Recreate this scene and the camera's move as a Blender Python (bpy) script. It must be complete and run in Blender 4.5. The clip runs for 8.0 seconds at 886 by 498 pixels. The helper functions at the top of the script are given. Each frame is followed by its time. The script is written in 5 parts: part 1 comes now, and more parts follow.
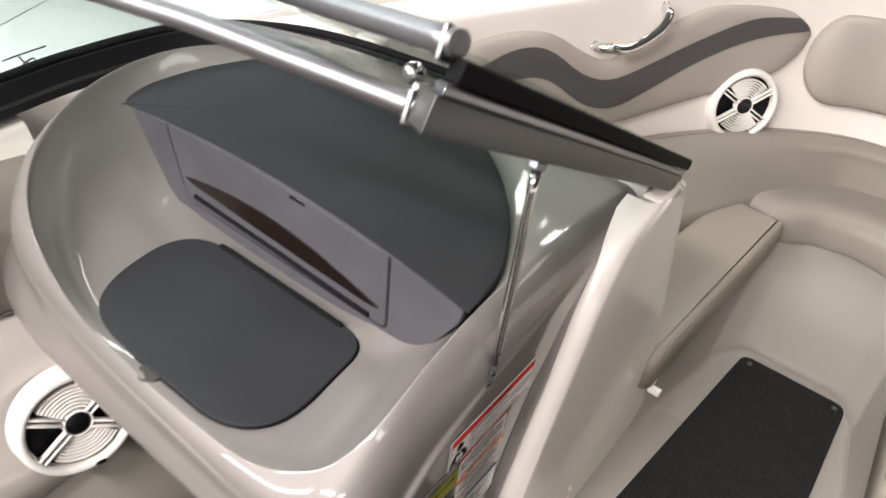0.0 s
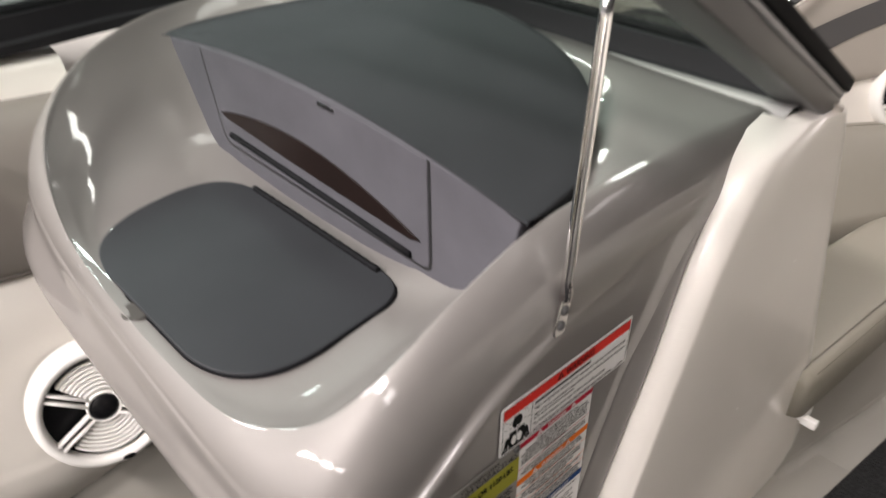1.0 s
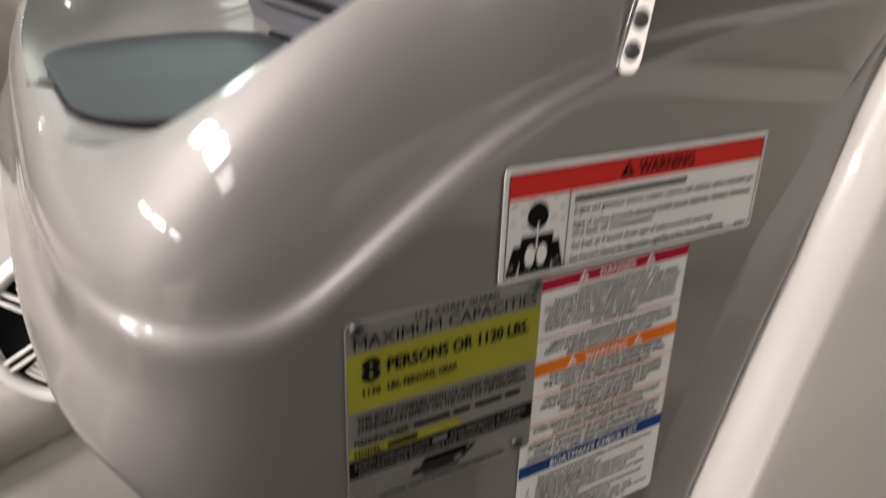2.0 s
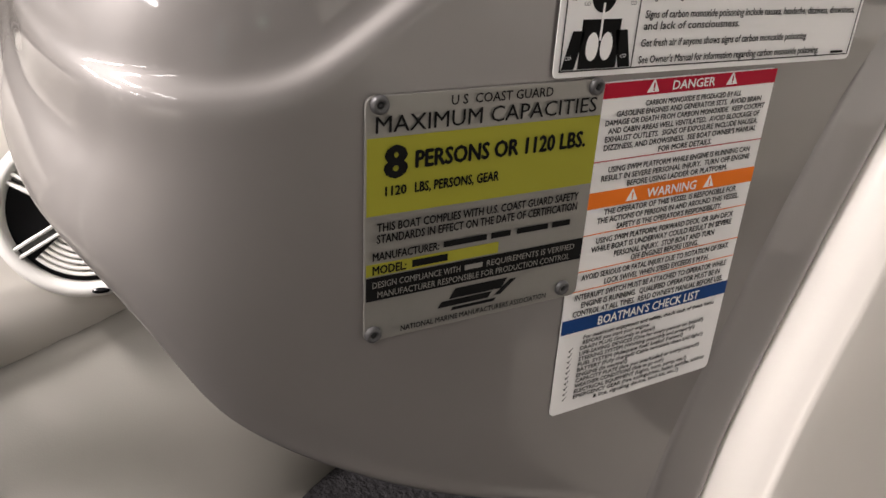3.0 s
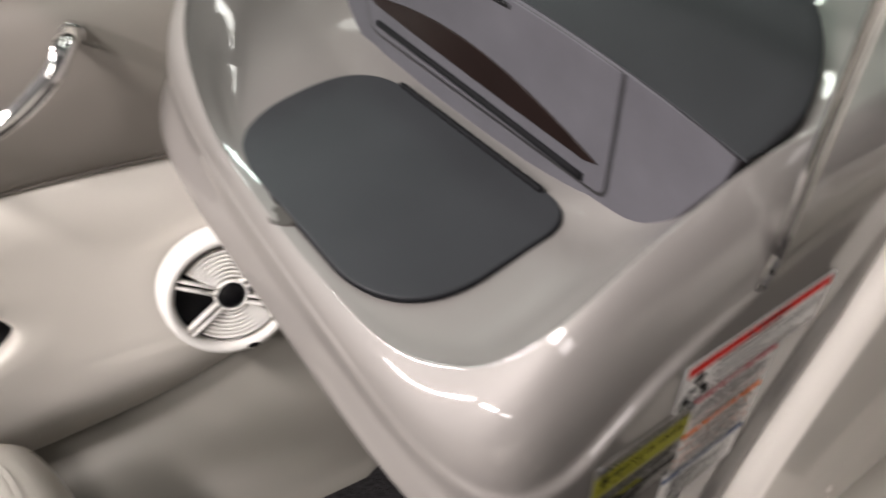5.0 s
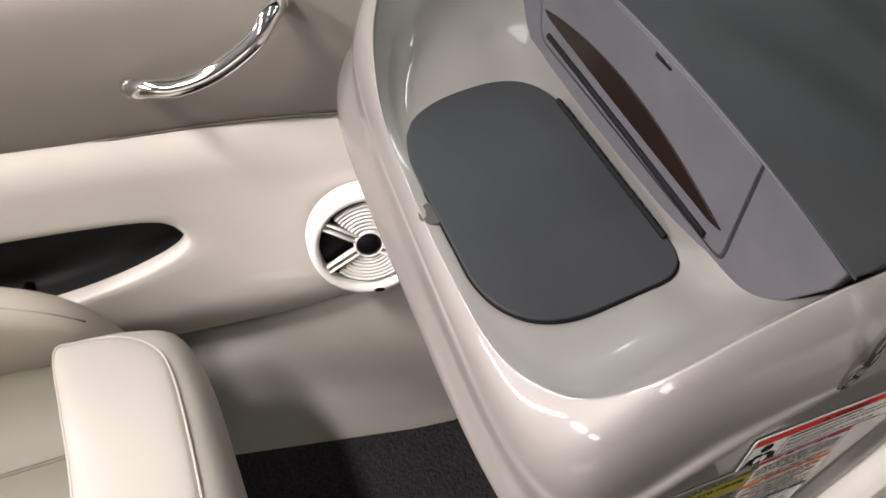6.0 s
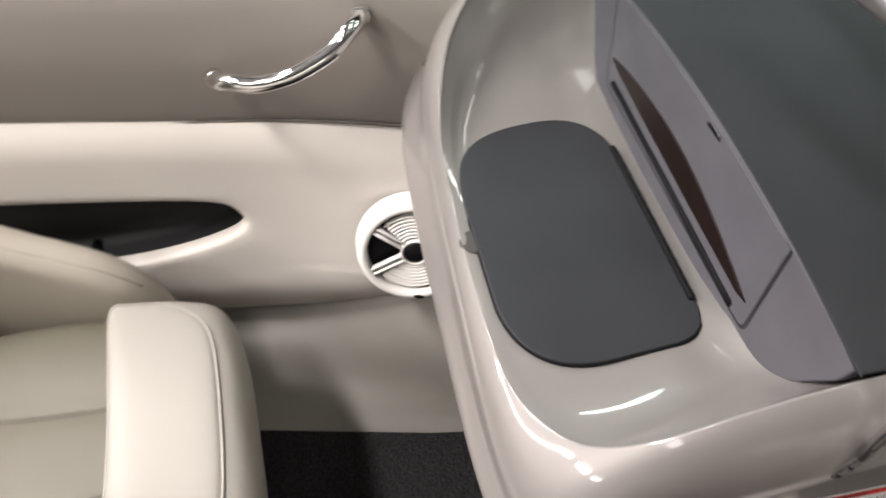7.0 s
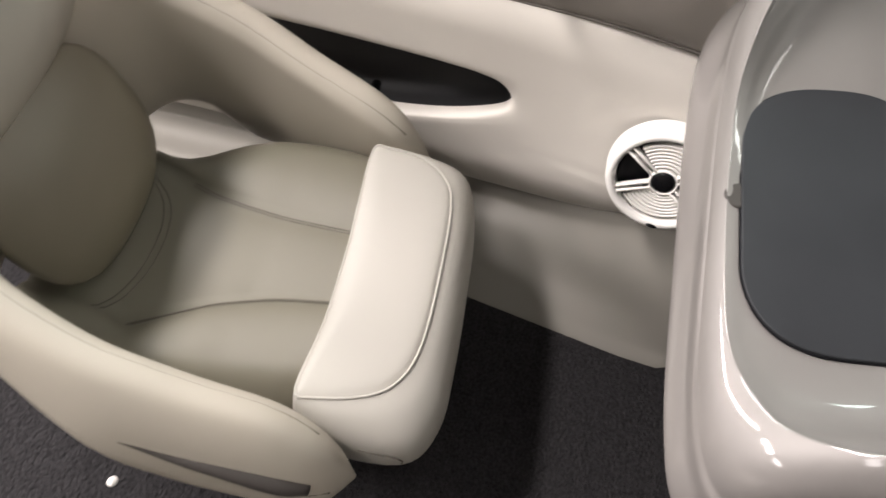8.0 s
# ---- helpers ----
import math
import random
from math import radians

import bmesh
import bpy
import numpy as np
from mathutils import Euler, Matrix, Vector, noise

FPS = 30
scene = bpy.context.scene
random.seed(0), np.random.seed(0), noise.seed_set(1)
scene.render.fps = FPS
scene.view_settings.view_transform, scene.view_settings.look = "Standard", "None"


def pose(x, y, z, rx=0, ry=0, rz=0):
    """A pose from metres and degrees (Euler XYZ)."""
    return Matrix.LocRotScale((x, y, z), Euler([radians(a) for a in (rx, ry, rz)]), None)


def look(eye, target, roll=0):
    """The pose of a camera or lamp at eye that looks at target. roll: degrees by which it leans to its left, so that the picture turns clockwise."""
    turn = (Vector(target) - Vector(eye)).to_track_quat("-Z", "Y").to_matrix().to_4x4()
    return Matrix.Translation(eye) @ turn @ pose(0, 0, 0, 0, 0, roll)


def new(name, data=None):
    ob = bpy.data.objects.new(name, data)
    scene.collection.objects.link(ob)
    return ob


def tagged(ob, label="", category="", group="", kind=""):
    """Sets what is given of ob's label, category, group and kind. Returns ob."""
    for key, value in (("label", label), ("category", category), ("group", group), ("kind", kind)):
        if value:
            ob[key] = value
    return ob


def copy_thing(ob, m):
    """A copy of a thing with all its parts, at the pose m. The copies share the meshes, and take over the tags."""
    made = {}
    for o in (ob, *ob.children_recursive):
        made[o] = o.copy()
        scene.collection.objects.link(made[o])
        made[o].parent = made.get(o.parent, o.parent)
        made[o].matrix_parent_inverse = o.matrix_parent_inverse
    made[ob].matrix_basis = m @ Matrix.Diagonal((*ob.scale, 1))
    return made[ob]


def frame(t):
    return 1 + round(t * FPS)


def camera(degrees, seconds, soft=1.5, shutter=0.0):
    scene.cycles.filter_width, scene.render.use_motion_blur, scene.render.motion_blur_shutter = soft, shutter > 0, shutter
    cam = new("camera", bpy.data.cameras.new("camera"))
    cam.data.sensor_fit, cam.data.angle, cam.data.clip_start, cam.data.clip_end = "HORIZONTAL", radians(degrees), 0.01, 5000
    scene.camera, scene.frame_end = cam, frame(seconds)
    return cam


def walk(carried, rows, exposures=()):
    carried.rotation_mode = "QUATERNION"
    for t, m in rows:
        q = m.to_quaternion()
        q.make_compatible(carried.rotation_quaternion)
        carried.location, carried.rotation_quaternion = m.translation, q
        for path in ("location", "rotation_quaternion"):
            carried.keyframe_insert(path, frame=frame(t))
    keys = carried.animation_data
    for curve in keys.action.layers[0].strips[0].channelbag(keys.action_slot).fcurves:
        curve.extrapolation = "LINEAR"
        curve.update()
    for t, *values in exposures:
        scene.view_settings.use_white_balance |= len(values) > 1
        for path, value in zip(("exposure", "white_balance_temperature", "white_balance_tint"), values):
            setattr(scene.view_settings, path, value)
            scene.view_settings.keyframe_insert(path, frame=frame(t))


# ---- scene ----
cam = camera(60.9, 8.0, shutter=0.5)
PATH = [
    (0, (0.269, -0.421, 1.495), (-0.585, 0.911, 0.273), 8.0),
    (0.2, (0.274, -0.455, 1.476), (-0.593, 0.889, 0.276), 7.5),
    (0.5, (0.29, -0.44, 1.416), (-0.685, 0.894, 0.29), 4.9),
    (0.8, (0.295, -0.353, 1.308), (-0.845, 0.895, 0.238), 2.4),
    (1, (0.294, -0.284, 1.23), (-0.915, 0.891, 0.154), 1.6),
    (1.2, (0.294, -0.235, 1.158), (-0.974, 0.906, 0.114), 1.5),
    (1.5, (0.289, -0.169, 1.047), (-1.126, 0.889, 0.111), 1.3),
    (1.8, (0.284, -0.14, 0.931), (-1.251, 0.882, 0.158), 2.6),
    (2, (0.274, -0.13, 0.872), (-1.295, 0.862, 0.128), 3.5),
    (2.2, (0.265, -0.12, 0.828), (-1.304, 0.837, 0.039), 4.5),
    (3.3, (0.252, -0.114, 0.779), (-1.325, 0.792, -0.054), 5.3),
    (3.5, (0.256, -0.119, 0.781), (-1.325, 0.781, -0.05), 5.7),
    (4, (0.272, -0.14, 0.828), (-1.294, 0.758, -0.034), 6.0),
    (4.2, (0.272, -0.167, 0.896), (-1.221, 0.764, -0.055), 5.3),
    (4.5, (0.256, -0.221, 1.017), (-1.019, 0.787, -0.148), 5.1),
    (4.8, (0.216, -0.263, 1.15), (-1.003, 0.684, -0.121), 2.8),
    (5, (0.186, -0.293, 1.213), (-1.022, 0.6, -0.108), 1.5),
    (5.2, (0.163, -0.323, 1.254), (-1.05, 0.484, -0.116), 1.2),
    (6.3, (0.187, -0.301, 1.357), (-1.038, 0.219, -0.136), 6.2),
    (6.5, (0.19, -0.296, 1.366), (-1.039, 0.218, -0.126), 7.3),
    (7, (0.186, -0.295, 1.395), (-1.07, 0.119, -0.106), 8.2),
    (7.3, (0.186, -0.32, 1.408), (-0.989, -0.105, -0.196), 9.2),
    (7.5, (0.182, -0.333, 1.419), (-0.938, -0.26, -0.237), 7.7),
    (7.7, (0.182, -0.336, 1.419), (-0.886, -0.369, -0.271), 7.3),
    (8, (0.201, -0.349, 1.425), (-0.834, -0.452, -0.284), 7.4),
]
walk(cam, [(t, look(eye, target, roll)) for t, eye, target, roll in PATH], exposures=[(0, -0.17), (1.0, -0.12), (1.6, -0.10), (2.1, -0.21), (3.4, 0.27), (4.2, 0.20), (4.5, -0.06), (5.0, -0.24), (6.5, -0.04), (7.3, -0.16), (8, -0.19)])

# ---- world and lamps: a closed showroom lit by rows of ceiling fixtures ----
world = bpy.data.worlds.new("world")
scene.world = world
world.use_nodes = True
world.node_tree.nodes["Background"].inputs[0].default_value = (0.9, 0.95, 1.0, 1)
world.node_tree.nodes["Background"].inputs[1].default_value = 0.05

LAMP_WATTS = {-2.6: 86, -0.3: 110, 2.0: 13}
ROW_SHARE = {-5.2: 4.2, -2.4: 1.95, 0.3: 0.10, 3.0: 0.50}
LAMP_SPOTS = [(x, y) for x in (-2.6, -0.3, 2.0) for y in (-5.2, -2.4, 0.3, 3.0)]
PORT_SPOTS = [(-5.1, -1.4), (-5.1, 1.1), (-5.1, 3.6)]
for lx, ly in LAMP_SPOTS + PORT_SPOTS:
    data = bpy.data.lights.new("fixture_light", "AREA")
    data.shape, data.size, data.size_y, data.energy = "RECTANGLE", 1.5, 0.34, LAMP_WATTS.get(lx, 0) * ROW_SHARE.get(ly, 1.0)
    data.color = (1.0, 0.922, 0.905)
    if lx < -5:  # a wide cool panel towards the far side
        data.size_y, data.color, data.energy = 0.6, (0.88, 1.0, 0.98), 115
    lamp = new("fixture_light", data)
    lamp.location = (lx, ly, 3.52)


# ---- materials ----
def material(name, color, rough=0.5, metal=0.0, coat=0.0, mottle=0.06, mottle_scale=4.0, grain=0.0, grain_scale=400.0,
             bump=0.0, bump_scale=300.0, depth=0.001, spec=0.5, transmission=0.0, ior=1.45, rough_var=0.0):
    """Principled surface with broad mottling, fine grain and a fine relief."""
    m = bpy.data.materials.new(name)
    m.use_nodes = True
    nt = m.node_tree
    p = nt.nodes["Principled BSDF"]
    p.inputs["Base Color"].default_value = (*color, 1)
    p.inputs["Roughness"].default_value = rough
    p.inputs["Metallic"].default_value = metal
    p.inputs["Coat Weight"].default_value = coat
    p.inputs["Coat Roughness"].default_value = 0.05
    p.inputs["Specular IOR Level"].default_value = spec
    p.inputs["Transmission Weight"].default_value = transmission
    p.inputs["IOR"].default_value = ior
    tc = nt.nodes.new("ShaderNodeTexCoord")

    def noisy(scale, detail):
        n = nt.nodes.new("ShaderNodeTexNoise")
        n.inputs["Scale"].default_value, n.inputs["Detail"].default_value = scale, detail
        nt.links.new(tc.outputs["Object"], n.inputs["Vector"])
        return n

    if mottle or grain:
        a, b = noisy(mottle_scale, 4), noisy(grain_scale, 3)
        total = nt.nodes.new("ShaderNodeMath")
        total.operation = "MULTIPLY_ADD"
        nt.links.new(a.outputs["Fac"], total.inputs[0])
        total.inputs[1].default_value = 2 * mottle
        total.inputs[2].default_value = 1 - mottle - grain
        more = nt.nodes.new("ShaderNodeMath")
        more.operation = "MULTIPLY_ADD"
        nt.links.new(b.outputs["Fac"], more.inputs[0])
        more.inputs[1].default_value = 2 * grain
        nt.links.new(total.outputs[0], more.inputs[2])
        mix = nt.nodes.new("ShaderNodeVectorMath")
        mix.operation = "SCALE"
        mix.inputs[0].default_value = color
        nt.links.new(more.outputs[0], mix.inputs["Scale"])
        nt.links.new(mix.outputs[0], p.inputs["Base Color"])
    if rough_var:
        r = noisy(9.0, 5)
        mr = nt.nodes.new("ShaderNodeMath")
        mr.operation = "MULTIPLY_ADD"
        nt.links.new(r.outputs["Fac"], mr.inputs[0])
        mr.inputs[1].default_value, mr.inputs[2].default_value = 2 * rough_var, rough - rough_var
        nt.links.new(mr.outputs[0], p.inputs["Roughness"])
    if bump:
        h = noisy(bump_scale, 2)
        bn = nt.nodes.new("ShaderNodeBump")
        bn.inputs["Strength"].default_value = bump
        bn.inputs["Distance"].default_value = depth
        nt.links.new(h.outputs["Fac"], bn.inputs["Height"])
        nt.links.new(bn.outputs["Normal"], p.inputs["Normal"])
    return m


GELCOAT = material("taupe_gelcoat", (0.213, 0.199, 0.189), 0.48, metal=0.24, spec=0.3, coat=0.85, mottle=0.06, mottle_scale=7, rough_var=0.05)
WHITE_GEL = material("cream_gelcoat", (0.86, 0.815, 0.755), 0.25, coat=0.4, mottle=0.03, rough_var=0.06)
DECKGEL = material("pale_deck_gelcoat", (0.42, 0.41, 0.395), 0.4, coat=0.15, mottle=0.05, rough_var=0.06)
LINER = material("textured_liner", (0.215, 0.203, 0.180), 0.55, coat=0.0, spec=0.3, mottle=0.04, bump=0.15, bump_scale=500, rough_var=0.08)
# the same moulding as LINER, lightened to stand in for light in the bow
FOOTWELL = material("bow_liner_lightened", (0.31, 0.293, 0.262), 0.5, spec=0.3, mottle=0.05, bump=0.15, bump_scale=500, rough_var=0.08)
# cream vinyl with the light level worked into a darker tone
SEATVINYL = material("dimmed_cream_vinyl", (0.30, 0.278, 0.236), 0.45, mottle=0.03, bump=0.22, bump_scale=900, rough_var=0.05)
CREAM = material("cream_vinyl", (0.61, 0.578, 0.525), 0.48, mottle=0.03, bump=0.22, bump_scale=900, rough_var=0.05)
# cream vinyl again, darkened to offset the strong top light
BOLSTER = material("toplit_cream_vinyl", (0.41, 0.394, 0.352), 0.48, mottle=0.03, bump=0.22, bump_scale=900, rough_var=0.05)
BEIGE = material("beige_vinyl", (0.40, 0.364, 0.318), 0.5, mottle=0.04, bump=0.22, bump_scale=900, rough_var=0.05)
# khaki whose tone includes the shade deep inside the seat
LUMBAR = material("shaded_khaki_vinyl", (0.172, 0.154, 0.113), 0.5, mottle=0.04, bump=0.25, bump_scale=900, rough_var=0.05)
SEAM = material("shaded_seam", (0.11, 0.098, 0.078), 0.7)
BOWSEAM = material("pale_seam", (0.17, 0.155, 0.125), 0.7)
TAN = material("tan_vinyl", (0.215, 0.195, 0.174), 0.52, mottle=0.04, bump=0.25, bump_scale=900, rough_var=0.05)
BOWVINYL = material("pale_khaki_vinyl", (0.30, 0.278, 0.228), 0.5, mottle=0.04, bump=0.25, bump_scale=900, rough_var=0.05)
# the seat's vinyl, lightened to offset shade inside the arms
ARMVINYL = material("lifted_arm_vinyl", (0.43, 0.396, 0.332), 0.45, mottle=0.03, bump=0.22, bump_scale=900, rough_var=0.05)
# khaki taken darker, with the seat back's shade put into the colour
OLIVE = material("shaded_pan_khaki", (0.156, 0.146, 0.110), 0.5, mottle=0.04, bump=0.25, bump_scale=900, rough_var=0.05)
STRIPE = material("grey_vinyl", (0.08, 0.077, 0.077), 0.5, mottle=0.05, bump=0.25, bump_scale=900)
LIDGREY = material("charcoal_plastic", (0.0275, 0.0288, 0.0318), 0.52, spec=0.16, mottle=0.20, mottle_scale=11, bump=0.2, bump_scale=1200, rough_var=0.06)
HOODGREY = material("slate_soft_plastic", (0.0275, 0.0285, 0.0312), 0.60, spec=0.10, mottle=0.22, mottle_scale=10, bump=0.25, bump_scale=1300)
FACEGREY = material("mauve_grey_plastic", (0.086, 0.084, 0.095), 0.65, spec=0.1, mottle=0.22, mottle_scale=16, grain=0.04, bump=0.25, bump_scale=1300)
BURL = material("brown_lens", (0.0105, 0.0058, 0.005), 0.4, coat=0.0, spec=0.2, mottle=0.3, mottle_scale=30)
BLACK = material("black_rubber", (0.015, 0.015, 0.016), 0.5, mottle=0.1, bump=0.15, bump_scale=900)
GLOSSBLACK = material("gloss_black_plastic", (0.006, 0.006, 0.007), 0.18, mottle=0.05)
CONEBLACK = material("black_speaker_cone", (0.006, 0.006, 0.007), 0.45, spec=0.15, mottle=0.05)
DARKGREY = material("anodised_grey", (0.10, 0.098, 0.098), 0.38, metal=0.4, mottle=0.05, rough_var=0.05)
ALU = material("brushed_aluminium", (0.31, 0.31, 0.325), 0.40, metal=1.0, mottle=0.04, mottle_scale=20, grain=0.03, rough_var=0.05)
CHROME = material("polished_steel", (0.80, 0.79, 0.78), 0.07, metal=1.0, mottle=0.02, rough_var=0.02)
SPKWHITE = material("white_speaker_plastic", (0.88, 0.86, 0.82), 0.35, mottle=0.02)
PLATE = material("satin_metal_plate", (0.25, 0.24, 0.22), 0.4, metal=0.35, mottle=0.04, mottle_scale=15, grain=0.03)
YELLOW = material("yellow_ink", (0.33, 0.32, 0.03), 0.55, spec=0.2, mottle=0.03)
INK = material("black_print", (0.008, 0.008, 0.008), 0.7, spec=0.1, mottle=0)
PAPER = material("white_label_film", (0.90, 0.89, 0.87), 0.4, mottle=0.02, mottle_scale=20)
RED = material("red_ink", (0.72, 0.035, 0.025), 0.6, spec=0.12, mottle=0.03)
CRIMSON = material("crimson_ink", (0.45, 0.012, 0.035), 0.6, spec=0.12, mottle=0.03)
ORANGE = material("orange_ink", (0.85, 0.20, 0.02), 0.6, spec=0.12, mottle=0.03)
BLUE = material("blue_ink", (0.012, 0.055, 0.20), 0.6, spec=0.12, mottle=0.03)
CARPET = material("charcoal_carpet", (0.021, 0.020, 0.021), 0.95, mottle=0.35, mottle_scale=45, grain=0.85, grain_scale=150, bump=1.0, bump_scale=130, depth=0.008, spec=0.15)
MAT = material("dark_snap_mat", (0.019, 0.019, 0.019), 0.95, mottle=0.2, mottle_scale=25, grain=0.8, grain_scale=190, bump=1.0, bump_scale=170, depth=0.006, spec=0.15)
CONCRETE = material("pale_concrete", (0.84, 0.84, 0.84), 0.35, mottle=0.08, mottle_scale=1.5, grain=0.04, grain_scale=60)
PAINT = material("grey_wall_paint", (0.16, 0.16, 0.16), 0.7, mottle=0.04, mottle_scale=1.0)
FIXTURE = material("white_enamel", (0.8, 0.8, 0.8), 0.4)
HULLSIDE = material("hull_gelcoat", (0.72, 0.70, 0.66), 0.2, coat=0.5)


def tinted_glass(name, tint):
    """Thin glazing: tinted straight passage, with a mirror gloss on top."""
    m = bpy.data.materials.new(name)
    m.use_nodes = True
    nt = m.node_tree
    nt.nodes.remove(nt.nodes["Principled BSDF"])
    out = nt.nodes["Material Output"]
    clear, gloss, mix, facing, steep, share = (nt.nodes.new("ShaderNode" + k) for k in ("BsdfTransparent", "BsdfGlossy", "MixShader", "LayerWeight", "Math", "Math"))
    clear.inputs["Color"].default_value = (*tint, 1)
    gloss.inputs["Roughness"].default_value = 0.01
    facing.inputs["Blend"].default_value = 0.5
    steep.operation, share.operation = "POWER", "MULTIPLY_ADD"
    steep.inputs[1].default_value = 4.0
    share.inputs[1].default_value, share.inputs[2].default_value = 0.4, 0.025
    nt.links.new(facing.outputs["Facing"], steep.inputs[0])
    nt.links.new(steep.outputs[0], share.inputs[0])
    nt.links.new(share.outputs[0], mix.inputs[0])
    nt.links.new(clear.outputs[0], mix.inputs[1])
    nt.links.new(gloss.outputs[0], mix.inputs[2])
    nt.links.new(mix.outputs[0], out.inputs["Surface"])
    return m


GLASS = tinted_glass("green_tinted_glass", (0.930, 0.970, 0.948))
RUBBER = material("matt_black_rubber", (0.006, 0.006, 0.007), 0.7, spec=0.12)


# ---- building helpers ----
def catmull(P, n, closed=False):
    """Catmull-Rom samples along the first axis."""
    P = np.asarray(P, float)
    if closed:
        ext = np.concatenate([P[-1:], P, P[:2]])
        spans = len(P)
    else:
        ext = np.concatenate([2 * P[:1] - P[1:2], P, 2 * P[-1:] - P[-2:-1]])
        spans = len(P) - 1
    out = []
    for k in range(spans):
        a, b, c, d = ext[k : k + 4]
        for j in range(n):
            t = j / n
            out.append(0.5 * (2 * b + (c - a) * t + (2 * a - 5 * b + 4 * c - d) * t * t + (3 * b - a - 3 * c + d) * t**3))
    if not closed:
        out.append(ext[-2])
    return np.array(out)


def eased(A, width, closed):
    """Averages a dense net along its first axis, with a bell-shaped weight."""
    n = int(width * 3)
    w = np.exp(-0.5 * (np.arange(-n, n + 1) / width) ** 2)
    w /= w.sum()
    pad = np.concatenate([A[-n:], A, A[:n]]) if closed else np.concatenate([np.repeat(A[:1], n, 0), A, np.repeat(A[-1:], n, 0)])
    return sum(w[k] * pad[k : k + len(A)] for k in range(2 * n + 1))


def smooth_table(us, vs, width):
    """A softened curve through a few values."""
    g = np.arange(us[0], us[-1] + 0.005, 0.01)
    v = eased(np.interp(g, us, vs)[:, None], width / 0.01, False)[:, 0]
    return lambda u: float(np.interp(u, g, v))


def grid_bm(G, closed_u=False, closed_v=False, smooth=True):
    """A quad sheet from a grid of points."""
    G = np.asarray(G, float)
    bm = bmesh.new()
    m, k = G.shape[:2]
    vs = [[bm.verts.new(G[i, j]) for j in range(k)] for i in range(m)]
    for i in range(m if closed_u else m - 1):
        for j in range(k if closed_v else k - 1):
            f = [vs[i][j], vs[(i + 1) % m][j], vs[(i + 1) % m][(j + 1) % k], vs[i][(j + 1) % k]]
            f = [v for n, v in enumerate(f) if v not in f[:n]]
            face = bm.faces.new(f)
            face.smooth = smooth
    bmesh.ops.remove_doubles(bm, verts=bm.verts, dist=1e-6)
    return bm


def net(C, nu, nv, closed_u=False, closed_v=False):
    """A smooth sheet through a small net of stations."""
    G = catmull(C, nu, closed_u)
    G = catmull(G.transpose(1, 0, 2), nv, closed_v).transpose(1, 0, 2)
    return grid_bm(G, closed_u, closed_v)


def thicken(bm, d):
    """Gives a sheet a thickness d against its normals."""
    bmesh.ops.recalc_face_normals(bm, faces=bm.faces)
    bmesh.ops.solidify(bm, geom=bm.faces[:], thickness=d)
    return bm


def box(center, size, bevel=0.0, segs=3, rot=(0, 0, 0)):
    bm = bmesh.new()
    bmesh.ops.create_cube(bm, size=1.0)
    for v in bm.verts:
        v.co = Vector((v.co.x * size[0], v.co.y * size[1], v.co.z * size[2]))
    if bevel:
        bmesh.ops.bevel(bm, geom=bm.edges[:], offset=bevel, segments=segs, affect="EDGES", profile=0.5)
        for f in bm.faces:
            f.smooth = True
    bm.transform(pose(*center, *rot))
    return bm


def tube(points, r, n=12, sides=16, caps=True, closed=False, flat=None):
    """A round bar along a smooth line; flat: a second radius for an oval."""
    P = catmull(points, n, closed)
    rings = []
    prev = None
    radii = r if np.ndim(r) else [r] * len(points)
    R = catmull(np.array(radii, float)[:, None], n, closed)[:, 0]
    for i in range(len(P)):
        a = P[(i + 1) % len(P)] if closed else P[min(i + 1, len(P) - 1)]
        b = P[i - 1] if closed else P[max(i - 1, 0)]
        d = Vector(a - b).normalized()
        if prev is None:
            side = d.orthogonal().normalized() if abs(d.z) > 0.95 else d.cross(Vector((0, 0, 1))).normalized()
        else:
            side = (prev - d * prev.dot(d)).normalized()
        prev = side
        up = side.cross(d)
        rings.append([np.array(Vector(P[i]) + (side * math.cos(q) * R[i] + up * math.sin(q) * (flat or 1.0) * R[i]))
                      for q in np.linspace(0, 2 * math.pi, sides, endpoint=False)])
    bm = grid_bm(np.array(rings), closed_u=closed, closed_v=True)
    if caps and not closed:
        bm.verts.ensure_lookup_table()
        for base in (0, (len(P) - 1) * sides):
            f = bm.faces.new([bm.verts[base + k] for k in range(sides)])
    bmesh.ops.recalc_face_normals(bm, faces=bm.faces)
    return bm


